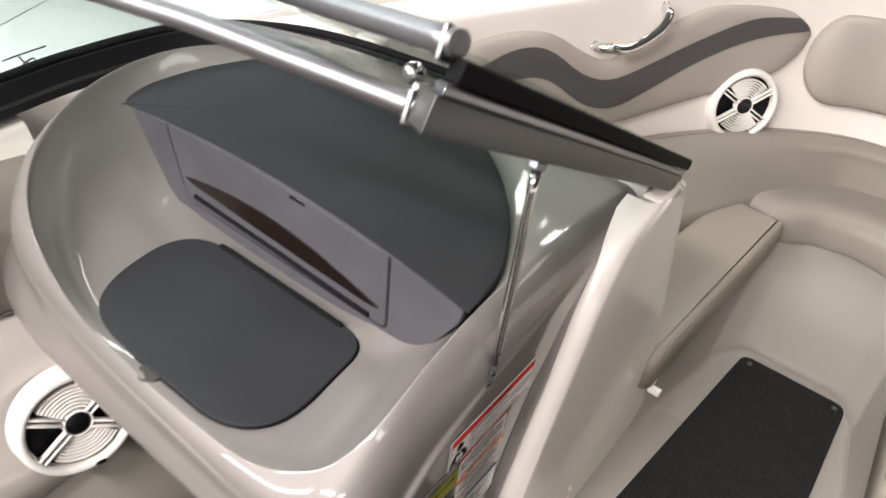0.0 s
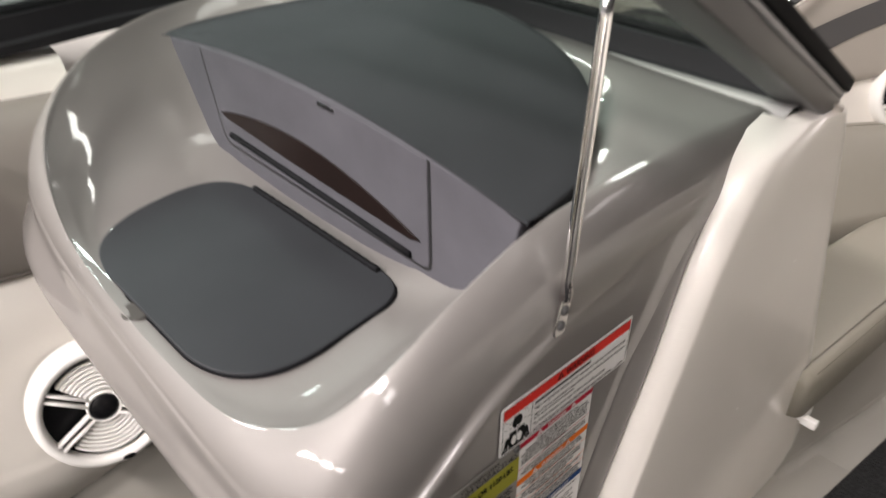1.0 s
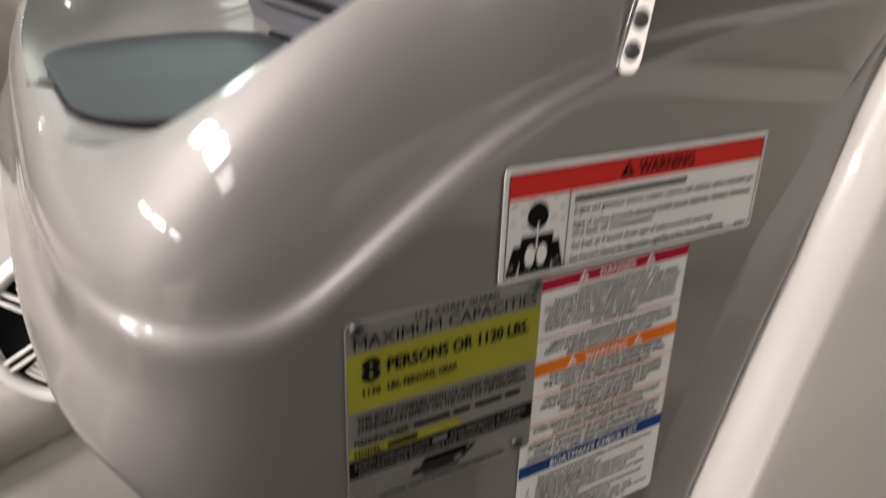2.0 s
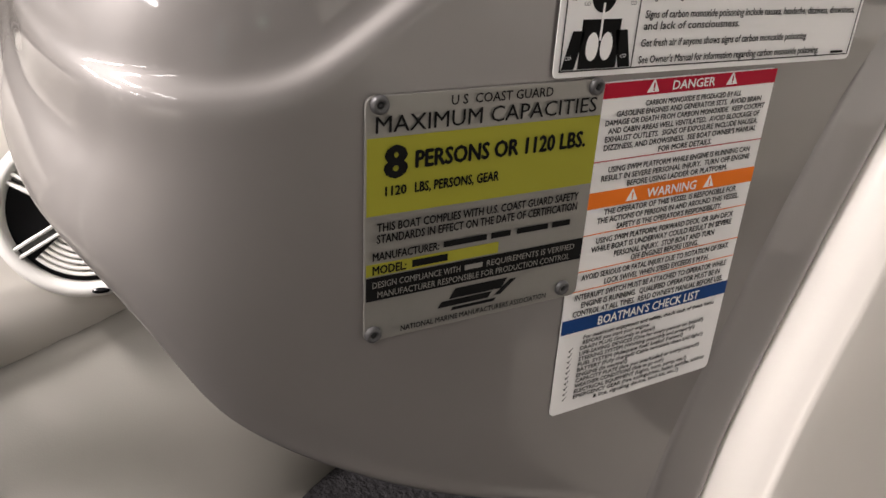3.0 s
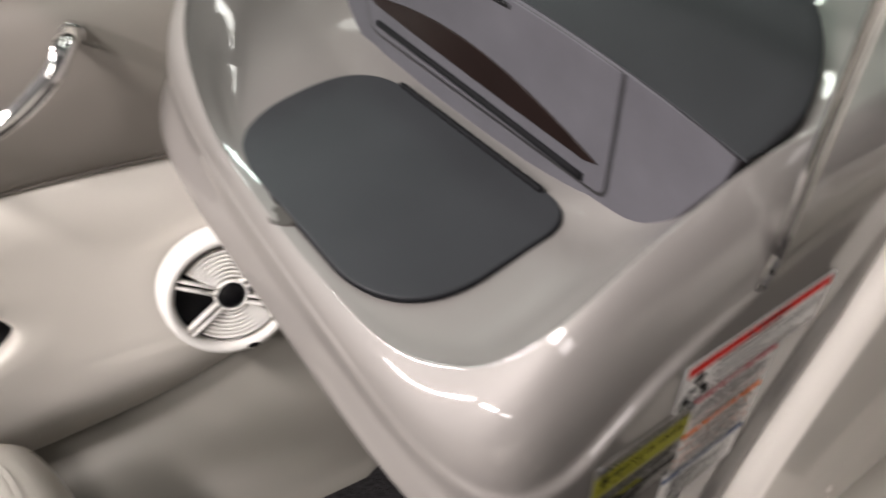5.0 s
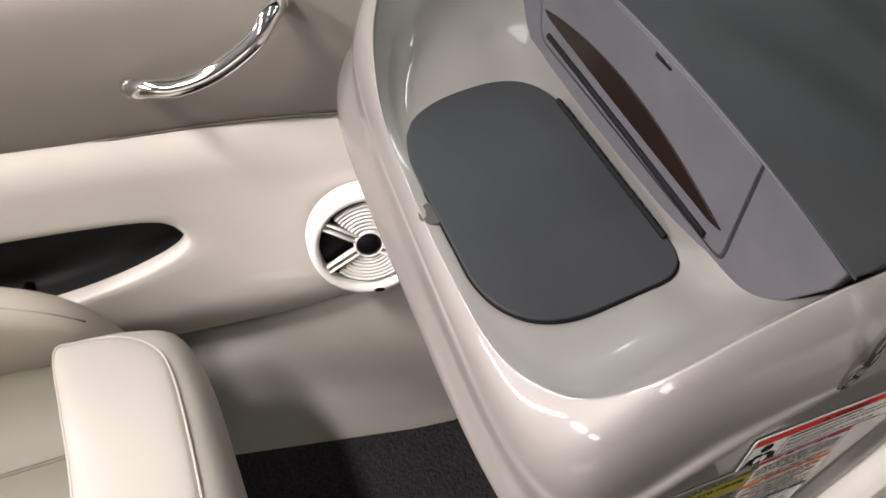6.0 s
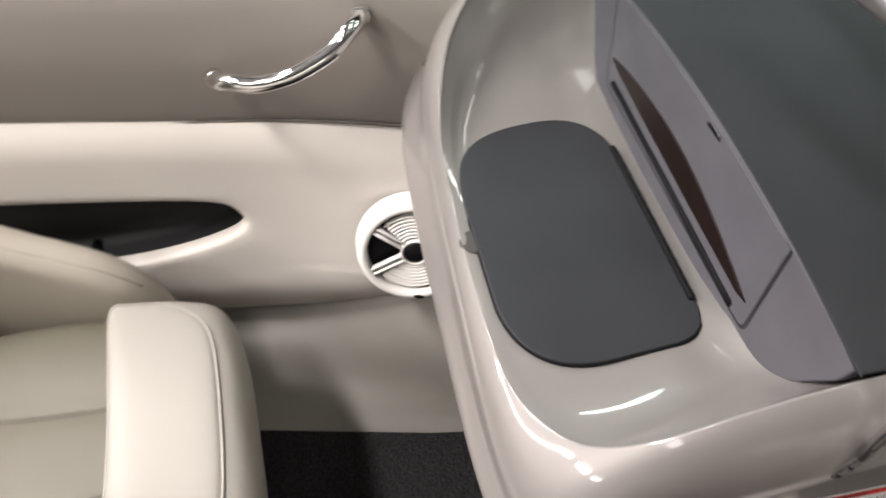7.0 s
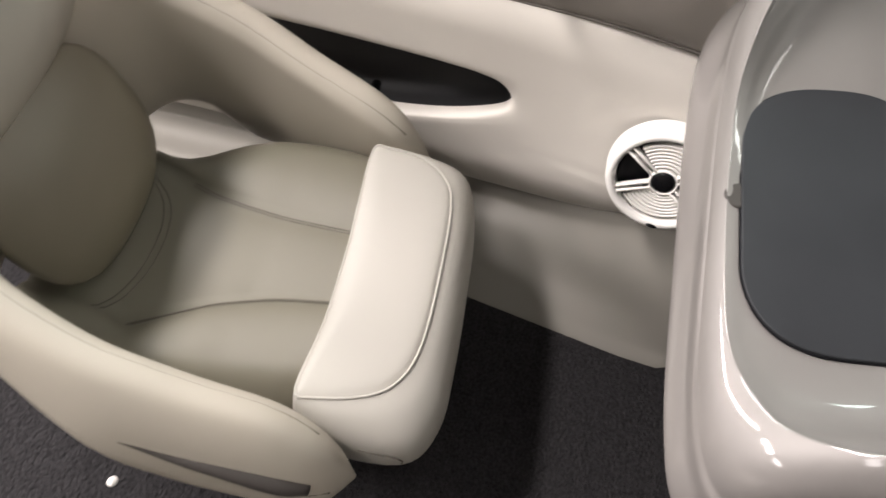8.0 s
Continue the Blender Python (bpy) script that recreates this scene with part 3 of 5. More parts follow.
#  rim edge x, y, z; shoulder line x, y, z; outward angle, swell below the shoulder, ledge depth, lower z, inset at the foot, inner run, kind
ST = [
    (-0.300, -0.098, 0.762, -0.300, -0.114, 0.740, -90, 0.011, 0.004, 0.640, 0.044, 0.030, 0),
    (-0.200, -0.097, 0.762, -0.200, -0.117, 0.736, -90, 0.010, 0.004, 0.640, 0.042, 0.030, 0),
    (-0.155, -0.092, 0.765, -0.135, -0.116, 0.729, -84, 0.010, 0.004, 0.636, 0.046, 0.040, 0),
    (-0.125, -0.082, 0.770, -0.085, -0.112, 0.723, -70, 0.010, 0.005, 0.632, 0.045, 0.050, 0),
    (-0.100, -0.070, 0.779, -0.050, -0.104, 0.719, -55, 0.012, 0.006, 0.626, 0.043, 0.060, 0),
    (-0.080, -0.058, 0.790, -0.022, -0.092, 0.716, -38, 0.008, 0.008, 0.612, 0.034, 0.070, 0),
    (-0.066, -0.040, 0.805, -0.005, -0.068, 0.714, -15, 0.003, 0.009, 0.580, 0.016, 0.080, 0),
    (-0.055, -0.015, 0.825, 0.000, -0.033, 0.717, 0, 0.0, 0.010, 0.553, 0.008, 0.085, 0),
    (-0.050, 0.015, 0.845, 0.000, 0.005, 0.743, 0, 0.0, 0.010, 0.529, 0.002, 0.090, 0),
    (-0.048, 0.050, 0.866, 0.000, 0.045, 0.773, 0, 0.0, 0.010, 0.505, 0.002, 0.095, 0),
    (-0.046, 0.090, 0.886, 0.000, 0.090, 0.801, 0, 0.0, 0.006, 0.484, 0.002, 0.100, 0),
    (-0.043, 0.150, 0.911, 0.000, 0.150, 0.824, 0, 0.0, 0.003, 0.459, 0.002, 0.100, 0),
    (-0.042, 0.220, 0.916, 0.000, 0.220, 0.838, 0, 0.0, 0.001, 0.434, 0.002, 0.03, 1),
    (-0.045, 0.330, 0.923, 0.000, 0.330, 0.852, 0, 0.0, 0.0, 0.402, 0.002, 0.03, 1),
    (-0.040, 0.450, 0.924, 0.000, 0.450, 0.865, 0, 0.0, 0.0, 0.390, 0.002, 0.03, 1),
    (-0.038, 0.556, 0.918, -0.012, 0.571, 0.890, 30, 0.0, 0.0, 0.80, 0.002, 0.03, 1),
    (-0.20, 0.538, 0.928, -0.20, 0.558, 0.910, 90, 0.0, 0.0, 0.86, 0.0, 0.03, 1),
    (-0.41, 0.512, 0.938, -0.412, 0.532, 0.910, 95, 0.0, 0.0, 0.86, 0.0, 0.03, 1),
    (-0.62, 0.448, 0.942, -0.628, 0.466, 0.910, 115, 0.0, 0.0, 0.86, 0.0, 0.03, 1),
    (-0.755, 0.330, 0.944, -0.772, 0.340, 0.910, 150, 0.0, 0.0, 0.86, 0.0, 0.03, 1),
    (-0.775, 0.190, 0.934, -0.800, 0.190, 0.890, 180, 0.0, 0.0, 0.80, 0.0, 0.15, 2),
    (-0.760, 0.090, 0.912, -0.790, 0.082, 0.855, 196, 0.012, 0.0, 0.70, 0.02, 0.15, 2),
    (-0.725, 0.005, 0.876, -0.752, -0.016, 0.818, 216, 0.028, 0.001, 0.660, 0.04, 0.12, 2),
    (-0.650, -0.057, 0.828, -0.666, -0.084, 0.784, 238, 0.024, 0.003, 0.640, 0.054, 0.085, 2),
    (-0.520, -0.090, 0.786, -0.526, -0.104, 0.753, 262, 0.015, 0.004, 0.640, 0.048, 0.050, 0),
    (-0.420, -0.096, 0.770, -0.420, -0.110, 0.745, 268, 0.013, 0.004, 0.640, 0.046, 0.040, 0),
]
CENTRE = np.array([-0.36, 0.06])
C = []
for x, y, z, sx, sy, sz, ang, swell, ld, zl, ins, run, kind in ST:
    o = np.array([math.cos(radians(ang)), math.sin(radians(ang))])
    p, sh = np.array([x, y]), np.array([sx, sy])
    inw = CENTRE - p
    inw = inw / np.linalg.norm(inw)
    if kind == 1:
        inw = np.array([-0.37, 0.24]) - p
        inw /= np.linalg.norm(inw)
        q = 0.012
        while not inside(p + inw * q, H_OUT) and q < 0.3:
            q += 0.004
        t, i = p + inw * (q + 0.020), p + inw * (q + 0.06)
        zb = hood_z(*t) - 0.012
        floor_ = (*i, 0.80)
        bank = [(*(p + (t - p) * k), z + (zb - z) * k) for k in (1.0, 0.7, 0.4, 0.15)]
    else:
        if kind == 0 and y > 0.06:
            inw = np.array([-1.0, 0.0])
        i = p + inw * run
        zi = tray_z(i[1])
        floor_ = (*i, zi)
        bank = [(*(p + inw * run * k), zi + (z - zi) * (1 - k) ** 2.1) for k in (0.72, 0.45, 0.22, 0.08)]
    half = CENTRE + (np.array(floor_[:2]) - CENTRE) * 0.5
    half[1] = min(half[1], 0.30)
    # the shoulder: a short slope off the edge, then a roll down to the ledge
    d = sh - p
    out = d / np.linalg.norm(d)
    reach, dz = np.linalg.norm(d) - ld, z - sz
    first = float(np.interp(dz, [0.026, 0.06, 0.10], [0.50, 0.30, 0.16])) if kind != 1 else 0.1
    roll = [(*(p + out * reach * u), z - (dz - 0.004) * (first * u + (1 - first) * (1 - math.sqrt(1 - u**2.2)))) for u in (0.10, 0.32, 0.6, 0.83, 0.96)]
    fall = [(reach + ld * 0.15, sz + min(0.006, dz * 0.14)), (reach + ld * 0.72, sz + 0.0008), (reach + ld, sz - 0.006)]
    wall = [(swell * 0.10, sz - 0.022), (swell * 0.60, sz - (sz - zl) * 0.36), (swell * 1.15, sz - (sz - zl) * 0.57), (swell * 1.2 - ins * 0.08, zl + 0.030), (swell - ins * 0.42, zl + 0.010), (swell - ins, zl), (swell - ins - 0.03, zl + 0.004)]
    C.append([(*CENTRE, tray_z(CENTRE[1])), (*half, tray_z(min(half[1], 0.2))), floor_] + bank + [(x, y, z)] + roll + [(*(p + out * a), b) for a, b in fall] + [(*(sh + o * a), b) for a, b in wall])


dense = catmull(np.array(C), 8, True)
dense = eased(dense, 3.0, True)
dense = catmull(dense.transpose(1, 0, 2), 5).transpose(1, 0, 2)
across = np.arange(dense.shape[1])
for width, marks in ((1.3, (9, 13, 999, 1000)), (4.5, (3, 8, 22, 30)), (2.6, (35, 42, 56, 64))):
    soft = eased(dense.transpose(1, 0, 2), width, False).transpose(1, 0, 2)
    share = np.interp(across, marks, (0, 1, 1, 0))[None, :, None]
    share[:, -6:] = 0
    dense = dense * (1 - share) + soft * share
share = np.interp(across, (12, 17, 24, 32), (0, 1, 1, 0))[None, :, None]
dense = dense * (1 - share) + eased(dense, 4.0, True) * share
shell = part("shell", grid_bm(dense, closed_u=True), GELCOAT, console)

# lid of the ice-box, with its hinge and finger notch
def lid_outline(grow):
    """Four rounded corners and a bowed edge towards the stern."""
    g = grow
    pts = rounded([(-0.543 - g, 0.1255 + g), (-0.178 + g, 0.1285 + g), (-0.160 + g, -0.070 - g), (-0.520 - g, -0.070 - g)], [0.085 + g, 0.045 + g, 0.085 + g, 0.10 + g], 14)
    return [(x, y - (0.016 * max(0.0, 1 - ((x + 0.34) / 0.19) ** 2) if y < 0.03 else 0.0)) for x, y in pts]


lid_pose = pose(0, 0, tray_z(0.0) + 0.0026) @ Matrix.Rotation(math.atan(0.07), 4, "X")
bm = outline_bm(lid_outline(0.0018), 0.0014)
bm.transform(lid_pose)
part("lid_gasket", bm, RUBBER, console, "black rubber seal round the lid")
bm = outline_bm(lid_outline(0.0), 0.0045, 0.002)
bm.transform(lid_pose)
lid = part("lid", bm, LIDGREY, console, "flat charcoal plastic lid with rounded corners")
t = tube([(-0.466 + 0.244 * k / 64, 0.1245, 0.0058) for k in range(65)], [0.0038 if k % 4 else 0.0032 for k in range(65)], n=2, sides=10)
t.transform(lid_pose)
part("hinge", t, RUBBER, lid, "black piano hinge along the lid")
# a thin disc for the shallow recess; its shade is painted dark
bm = lathe([(0, 0.0012), (0.010, 0.0014), (0.014, 0.0018), (0.0165, 0.0014), (0.0175, -0.002)], 32)
for v in bm.verts:
    v.co.y = v.co.y * 0.85
bm.transform(lid_pose @ Matrix.Translation((-0.348, -0.0862, 0.0006)))
part("finger_notch", bm, material("notch_shade", (0.055, 0.051, 0.047), 0.6, spec=0.12), lid, "finger notch at the lid's edge, its shade put in as dark colour")

# the hooded glove box
hood = thing("glove_box", (-0.37, 0.2, 0.78), "grey glove box under a slate hood on the console", "glove box")
HC = np.array([-0.38, 0.28])
rows = []
for k, d in ((0.97, -0.022), (1.0, -0.018), (1.0, -0.003), (0.997, -0.0008), (0.99, 0.0)) + tuple((v, 0.0) for v in np.linspace(0.93, 0.0, 15)):
    ring = [HC + (np.array(q) - HC) * k for q in H_OUT]
    rows.append([(*q, hood_z(*q) + d * min(1.0, max(0.12, (q[1] - 0.155) / 0.03)) * min(1.0, max(0.12, (q[0] + 0.70) / 0.04))) for q in ring])
bm = grid_bm(np.array(rows), closed_v=True)
bmesh.ops.recalc_face_normals(bm, faces=bm.faces)
part("hood", bm, HOODGREY, hood, "slate soft plastic hood")
TOPX = np.linspace(-0.672, -0.050, 25)
F_OUT = [(x, hood_z(x, 0.14) - 0.0012) for x in TOPX] + rounded([(-0.050, 0.9125), (-0.056, 0.885), (-0.125, 0.765), (-0.575, 0.765), (-0.615, 0.80), (-0.672, 0.9125)], [0.002, 0.03, 0.05, 0.05, 0.06, 0.002], 6)[4:-4]


def upright(pts, thick, bevel, y_low, lean):
    """A plate standing on its edge: x across, z up, its face towards the stern."""
    b = outline_bm(pts, thick, bevel)
    for v in b.verts:
        x, z, d = v.co
        v.co = Vector((x, y_low + thick - d + (z - 0.78) * lean, z))
    bmesh.ops.recalc_face_normals(b, faces=b.faces)
    return b


LEAN_F = -0.07
part("face", upright(F_OUT, 0.02, 0.0022, 0.1495, LEAN_F), FACEGREY, hood)


def door_outline(g):
    """The door's edge, grown by g; its top follows the hood."""
    xs = np.linspace(-0.585 - g, -0.165 + g, 15)
    return [(x, hood_z(x, 0.14) - 0.0032) for x in xs] + rounded([(-0.165 + g, 0.917), (-0.168 + g, 0.800 - g), (-0.565 - g, 0.806 - g), (-0.585 - g, 0.917)], [0.003, 0.012 + g, 0.02 + g, 0.003], 5)[5:-5]


part("door_gap", upright(door_outline(0.0034), 0.006, 0.0, 0.1488, LEAN_F), BLACK, hood, "dark seam round the door")
door = part("door", upright(door_outline(0.0), 0.006, 0.0018, 0.1479, LEAN_F), FACEGREY, hood, "mauve grey glove box door")
LENS = [(-0.562 + 0.383 * u, 0.846 - 0.019 * u + s * h) for s, us in ((1, np.linspace(0, 1, 24)), (-1, np.linspace(1, 0, 24)[1:-1])) for u in us
        for h in [(0.004 + 0.031 * math.sin(math.pi * u) ** 0.9) if s > 0 else 0.001 + 0.002 * math.sin(math.pi * u)]]
part("finger_recess", upright(LENS, 0.006, 0.001, 0.1463, LEAN_F), BURL, door, "dark brown leaf-shaped finger recess")
part("door_hinge", tube([(-0.545, 0.1445, 0.822), (-0.37, 0.1450, 0.8155), (-0.195, 0.1460, 0.807)], 0.0043, n=6, sides=10), RUBBER, door, "thin black hinge along the door")
part("latch", box((-0.320, 0.1392, 0.9315), (0.030, 0.007, 0.007), 0.003), GLOSSBLACK, door, "small black latch")

# ---- walk-through side panel ----
def white_edge(z):
    """Where the cream passage panel begins."""
    return float(np.interp(z, [0.0, 0.3, 0.5, 0.64, 0.81, 0.896, 0.925], [0.222, 0.224, 0.254, 0.297, 0.360, 0.413, 0.50]))


rows = []
for z in (0.0, 0.12, 0.25, 0.4, 0.5, 0.6, 0.7, 0.8, 0.86, 0.9, 0.925):
    a = white_edge(z)
    b = max(a + 0.05, float(np.interp(z, [0, 0.2, 0.35, 0.67, 0.91, 0.925], [0.93, 0.86, 0.808, 0.688, 0.60, 0.585])))
    q = 0.022 if z > 0.8 else 0.024
    xo = 0.030 + 0.02 * (0.93 - z)
    rows.append([(-0.02, a - 0.004, z), (0.0, a - 0.003, z), (xo * 0.5, a - 0.001, z), (xo * 0.88, a + 0.012, z), (xo, a + q + 0.012, z), (xo + 0.004, a * 0.6 + b * 0.4, z), (xo + 0.006, b - 0.02, z), (xo, b - 0.003, z), (xo - 0.02, b, z), (xo - 0.05, b, z)])
solid("wall_passage", net(np.array(rows), 5, 4), WHITE_GEL, "glossy cream panel beside the walk-through to the bow", "panel", kind="structure")
# rounded grey band between console side and panel
rows = []
for z in np.linspace(0.40, 0.845, 16):
    a, g = white_edge(z), min(1.0, max(0.0, (0.84 - z) / 0.14))
    rows.append([(-0.006 - 0.010 * (1 - g), a - 0.053, z), (0.0008 - 0.012 * (1 - g), a - 0.048, z), (0.0034 - 0.010 * (1 - g), a - 0.038, z), (0.0075 * g, a - 0.018, z), (0.0080 * g, a - 0.010, z), (0.004 * g, a - 0.006, z), (-0.02, a - 0.004, z)])
part("trim_band", net(np.array(rows), 4, 4), GELCOAT, console, "taupe band along the passage edge")
solid("wall_footwell", box((-0.37, 0.60, 0.42), (0.80, 0.03, 0.85), 0.004), LINER, "plain cream bulkhead at the end of the footwell", "bulkhead", kind="structure")

# ---- windscreen ----
screen = thing("windscreen", (-0.4, 0.3, 0.93), "curved green tinted windscreen in a dark frame", "windscreen")
gk = catmull(GASKET, 8)
POST_A, POST_B = Vector((0.0, 0.60, 0.912)), Vector((0.0, -0.018, 1.240))
RAIL = [(-0.64, -0.50, 1.19), (-0.54, -0.24, 1.220), (-0.42, -0.105, 1.236), (-0.28, -0.060, 1.240), (-0.14, -0.038, 1.239), (-0.012, -0.020, 1.238)]
G = []
for k, p in enumerate(gk):
    t = np.array([*(gk[min(k + 1, len(gk) - 1)] - gk[max(k - 1, 0)])])
    t = t / np.linalg.norm(t)
    n = np.array([t[1], -t[0], 0.0])
    n /= np.linalg.norm(n)
    # n points into the cockpit
    prof = [(0.016, -0.012), (0.017, 0.002), (0.010, 0.005), (0.008, 0.034), (0.004, 0.038), (-0.010, 0.038), (-0.022, 0.02), (-0.026, -0.012)]
    G.append([p + n * a + np.array([0, 0, b]) for a, b in prof])
bm = grid_bm(np.array(G), closed_v=True, smooth=False)
bmesh.ops.recalc_face_normals(bm, faces=bm.faces)
part("lower_frame", bm, material("dark_frame", (0.022, 0.022, 0.024), 0.5, spec=0.25), screen, "dark grey extruded lower frame")
part("gasket", tube([tuple(p + np.array([0, 0, 0.040])) for p in gk[::3]], 0.0075, n=3, sides=8), RUBBER, screen, "black rubber gasket")
rk = catmull(RAIL, 12)
N = 60
gi = np.linspace(16, len(gk) - 1, N)
ri = np.linspace(0, len(rk) - 1, N)
low = np.array([gk[int(i)] * (1 - i % 1) + gk[min(int(i) + 1, len(gk) - 1)] * (i % 1) for i in gi]) + np.array([0, 0, 0.035])
high = np.array([rk[int(i)] * (1 - i % 1) + rk[min(int(i) + 1, len(rk) - 1)] * (i % 1) for i in ri])
bm = grid_bm(np.array([[low[k] * (1 - u) + high[k] * u for u in np.linspace(0, 1, 8)] for k in range(N)]))
pane = part("pane", thicken(bm, 0.005), GLASS, screen, "clear green tinted glass")
part("top_rail", tube(RAIL, 0.0094, n=8, sides=20), ALU, screen, "brushed aluminium top rail")


def bar(a, b, across, up, w, h, bevel=0.002):
    """A straight bar from a to b; w wide along across, h high along up."""
    a, b, across, up = Vector(a), Vector(b), Vector(across).normalized(), Vector(up).normalized()
    d = b - a
    m = Matrix((( *across, 0), (*d.normalized(), 0), (*up, 0), (0, 0, 0, 1))).transposed()
    m.translation = (a + b) / 2
    bm = box((0, 0, 0), (w, d.length, h), bevel)
    bm.transform(m)
    return bm


def mitred(bm, end, along, slope, left):
    """Draws the near end of a bar out towards starboard, as a mitre does."""
    for v in bm.verts:
        if (v.co - end).dot(along) > -0.02:
            v.co += along * (v.co.x - left) * slope
    return bm


PN = Vector((0, 0.474, 0.881))
AX = Vector((1, 0, 0))
UPW = (POST_B - POST_A).normalized()
part("centre_post", mitred(bar(POST_A - AX * 0.008, POST_B - AX * 0.008, AX, PN, 0.054, 0.028, 0.003), POST_B, UPW, 1.1, -0.035), DARKGREY, screen, "satin grey centre post")

# the middle window, folded open over the port side
middle = thing("middle_window", (-0.2, 0.2, 1.1), "folded open middle window of the windscreen", "window")
TOP_B = POST_B + (POST_A - POST_B) * 0.01
part("side_frame", mitred(bar(POST_A + PN * 0.018 + AX * 0.006, TOP_B + PN * 0.018 + AX * 0.006, AX, PN, 0.026, 0.008, 0.002), POST_B, UPW, 1.1, -0.035), ALU, middle, "aluminium frame edge")
part("edge_seal", mitred(bar(POST_A + PN * 0.032 + AX * 0.004 + Vector((0, 0.01, -0.005)), TOP_B + PN * 0.032 + AX * 0.004, AX, PN, 0.034, 0.018, 0.004), POST_B, UPW, 1.1, -0.025), RUBBER, middle, "black rubber edge seal")
rail2 = [(-0.52, 0.100, 1.200), (-0.34, 0.062, 1.233), (-0.16, 0.016, 1.266), (0.0, -0.016, 1.294)]
part("top_frame", tube(rail2, 0.0105, n=8, sides=20), ALU, middle, "brushed aluminium frame tube")
r2 = catmull(rail2, 10)
bm = grid_bm(np.array([[tuple(np.array(p) + (np.array([-0.02 + p[0] * -0.12 * u, 0.60 * u, -0.325 * u]))) for u in np.linspace(0, 1, 8)] for p in r2]))
part("pane", thicken(bm, 0.005), GLASS, middle, "clear green tinted glass")

# ball catch and brackets at the top of the post
catch = thing("hinge_catch", tuple(POST_B), "polished steel ball catch at the top of the post", "catch")
bm = bmesh.new()
bmesh.ops.create_uvsphere(bm, u_segments=24, v_segments=16, radius=0.0092, matrix=Matrix.Translation((-0.050, 0.002, 1.249)))
for f in bm.faces:
    f.smooth = True
part("ball", bm, CHROME, catch)
part("neck", tube([(-0.040, -0.002, 1.236), (-0.048, 0.001, 1.246)], 0.0042, n=2, sides=14), CHROME, catch)
part("collar", tube([(-0.041, -0.002, 1.2375), (-0.044, 0.0, 1.2415)], 0.0056, n=2, sides=18), CHROME, catch)
part("strap", tube([(-0.060, 0.010, 1.266), (-0.036, -0.004, 1.276), (-0.012, -0.012, 1.278)], 0.0028, n=6, sides=10, flat=0.5), RUBBER, catch, "thin black strap by the ball")
part("bracket", box((-0.030, -0.006, 1.226), (0.014, 0.012, 0.020), 0.003, rot=(-28, 0, 0)), ALU, catch)
part("end_plate", box((-0.030, -0.022, 1.2365), (0.005, 0.026, 0.026), 0.0015, 2, rot=(-28, 0, 14)), ALU, screen, "bright mitre plate at the rail's end")
part("end_plate", box((-0.012, -0.014, 1.2900), (0.005, 0.024, 0.026), 0.0015, 2, rot=(-28, 0, 14)), ALU, middle, "bright mitre plate at the tube's end")

rows = []
for p in catmull(GASKET, 8)[46:]:
    w = min(1.0, (p[0] + 0.66) / 0.3)
    rows.append([(p[0] - 0.004, p[1] - 0.036 * w - 0.002, p[2] - 0.014), (p[0], p[1] - 0.032 * w, p[2] + 0.0015), (p[0], p[1] - 0.024, p[2] + 0.0035), (p[0], p[1] - 0.008, p[2] + 0.002)])
solid("trim_deck", net(np.array(rows), 1, 3), DECKGEL, "cream gelcoat edge of the deck below the windscreen", "deck", kind="structure")

solid("trim_corner", box((-0.010, 0.574, 0.898), (0.076, 0.090, 0.038), 0.010, 4), WHITE_GEL, "cream gelcoat corner under the foot of the post", "deck", kind="structure")

# ---- stay rod ----
stay = thing("stay_rod", (0.0, 0.144, 0.824), "polished steel stay rod from console to windscreen post", "stay rod")
part("rod", tube([(-0.002, 0.148, 0.855), (-0.004, 0.152, 0.94), (-0.006, 0.156, 1.02), (-0.009, 0.161, 1.112)], 0.0052, n=4, sides=16), CHROME, stay)
bm = outline_bm(rounded([(-0.0085, -0.004), (0.0085, -0.004), (0.014, 0.043), (0.002, 0.043)], [0.008, 0.008, 0.005, 0.005], 6), 0.004, 0.0015)
bm.transform(Matrix(((0, 0, 1, -0.004), (1, 0, 0, 0.144), (0, 1, 0, 0.822), (0, 0, 0, 1))))
foot = part("foot", bm, CHROME, stay, "flattened foot with two screws")
for dz in (0.006, 0.021):
    bm = lathe([(0, 0.0025), (0.003, 0.0022), (0.0048, 0.0005), (0.005, 0.0)], 18)
    bm.transform(pose(0.0003, 0.144 + dz * 0.18, 0.824 + dz, 0, 90, 0))
    part("screw", bm, DARKGREY, foot)
bm = box((-0.009, 0.160, 1.120), (0.012, 0.022, 0.010), 0.002, rot=(-28, 0, 0))
part("head", bm, ALU, stay, "small bracket under the post")

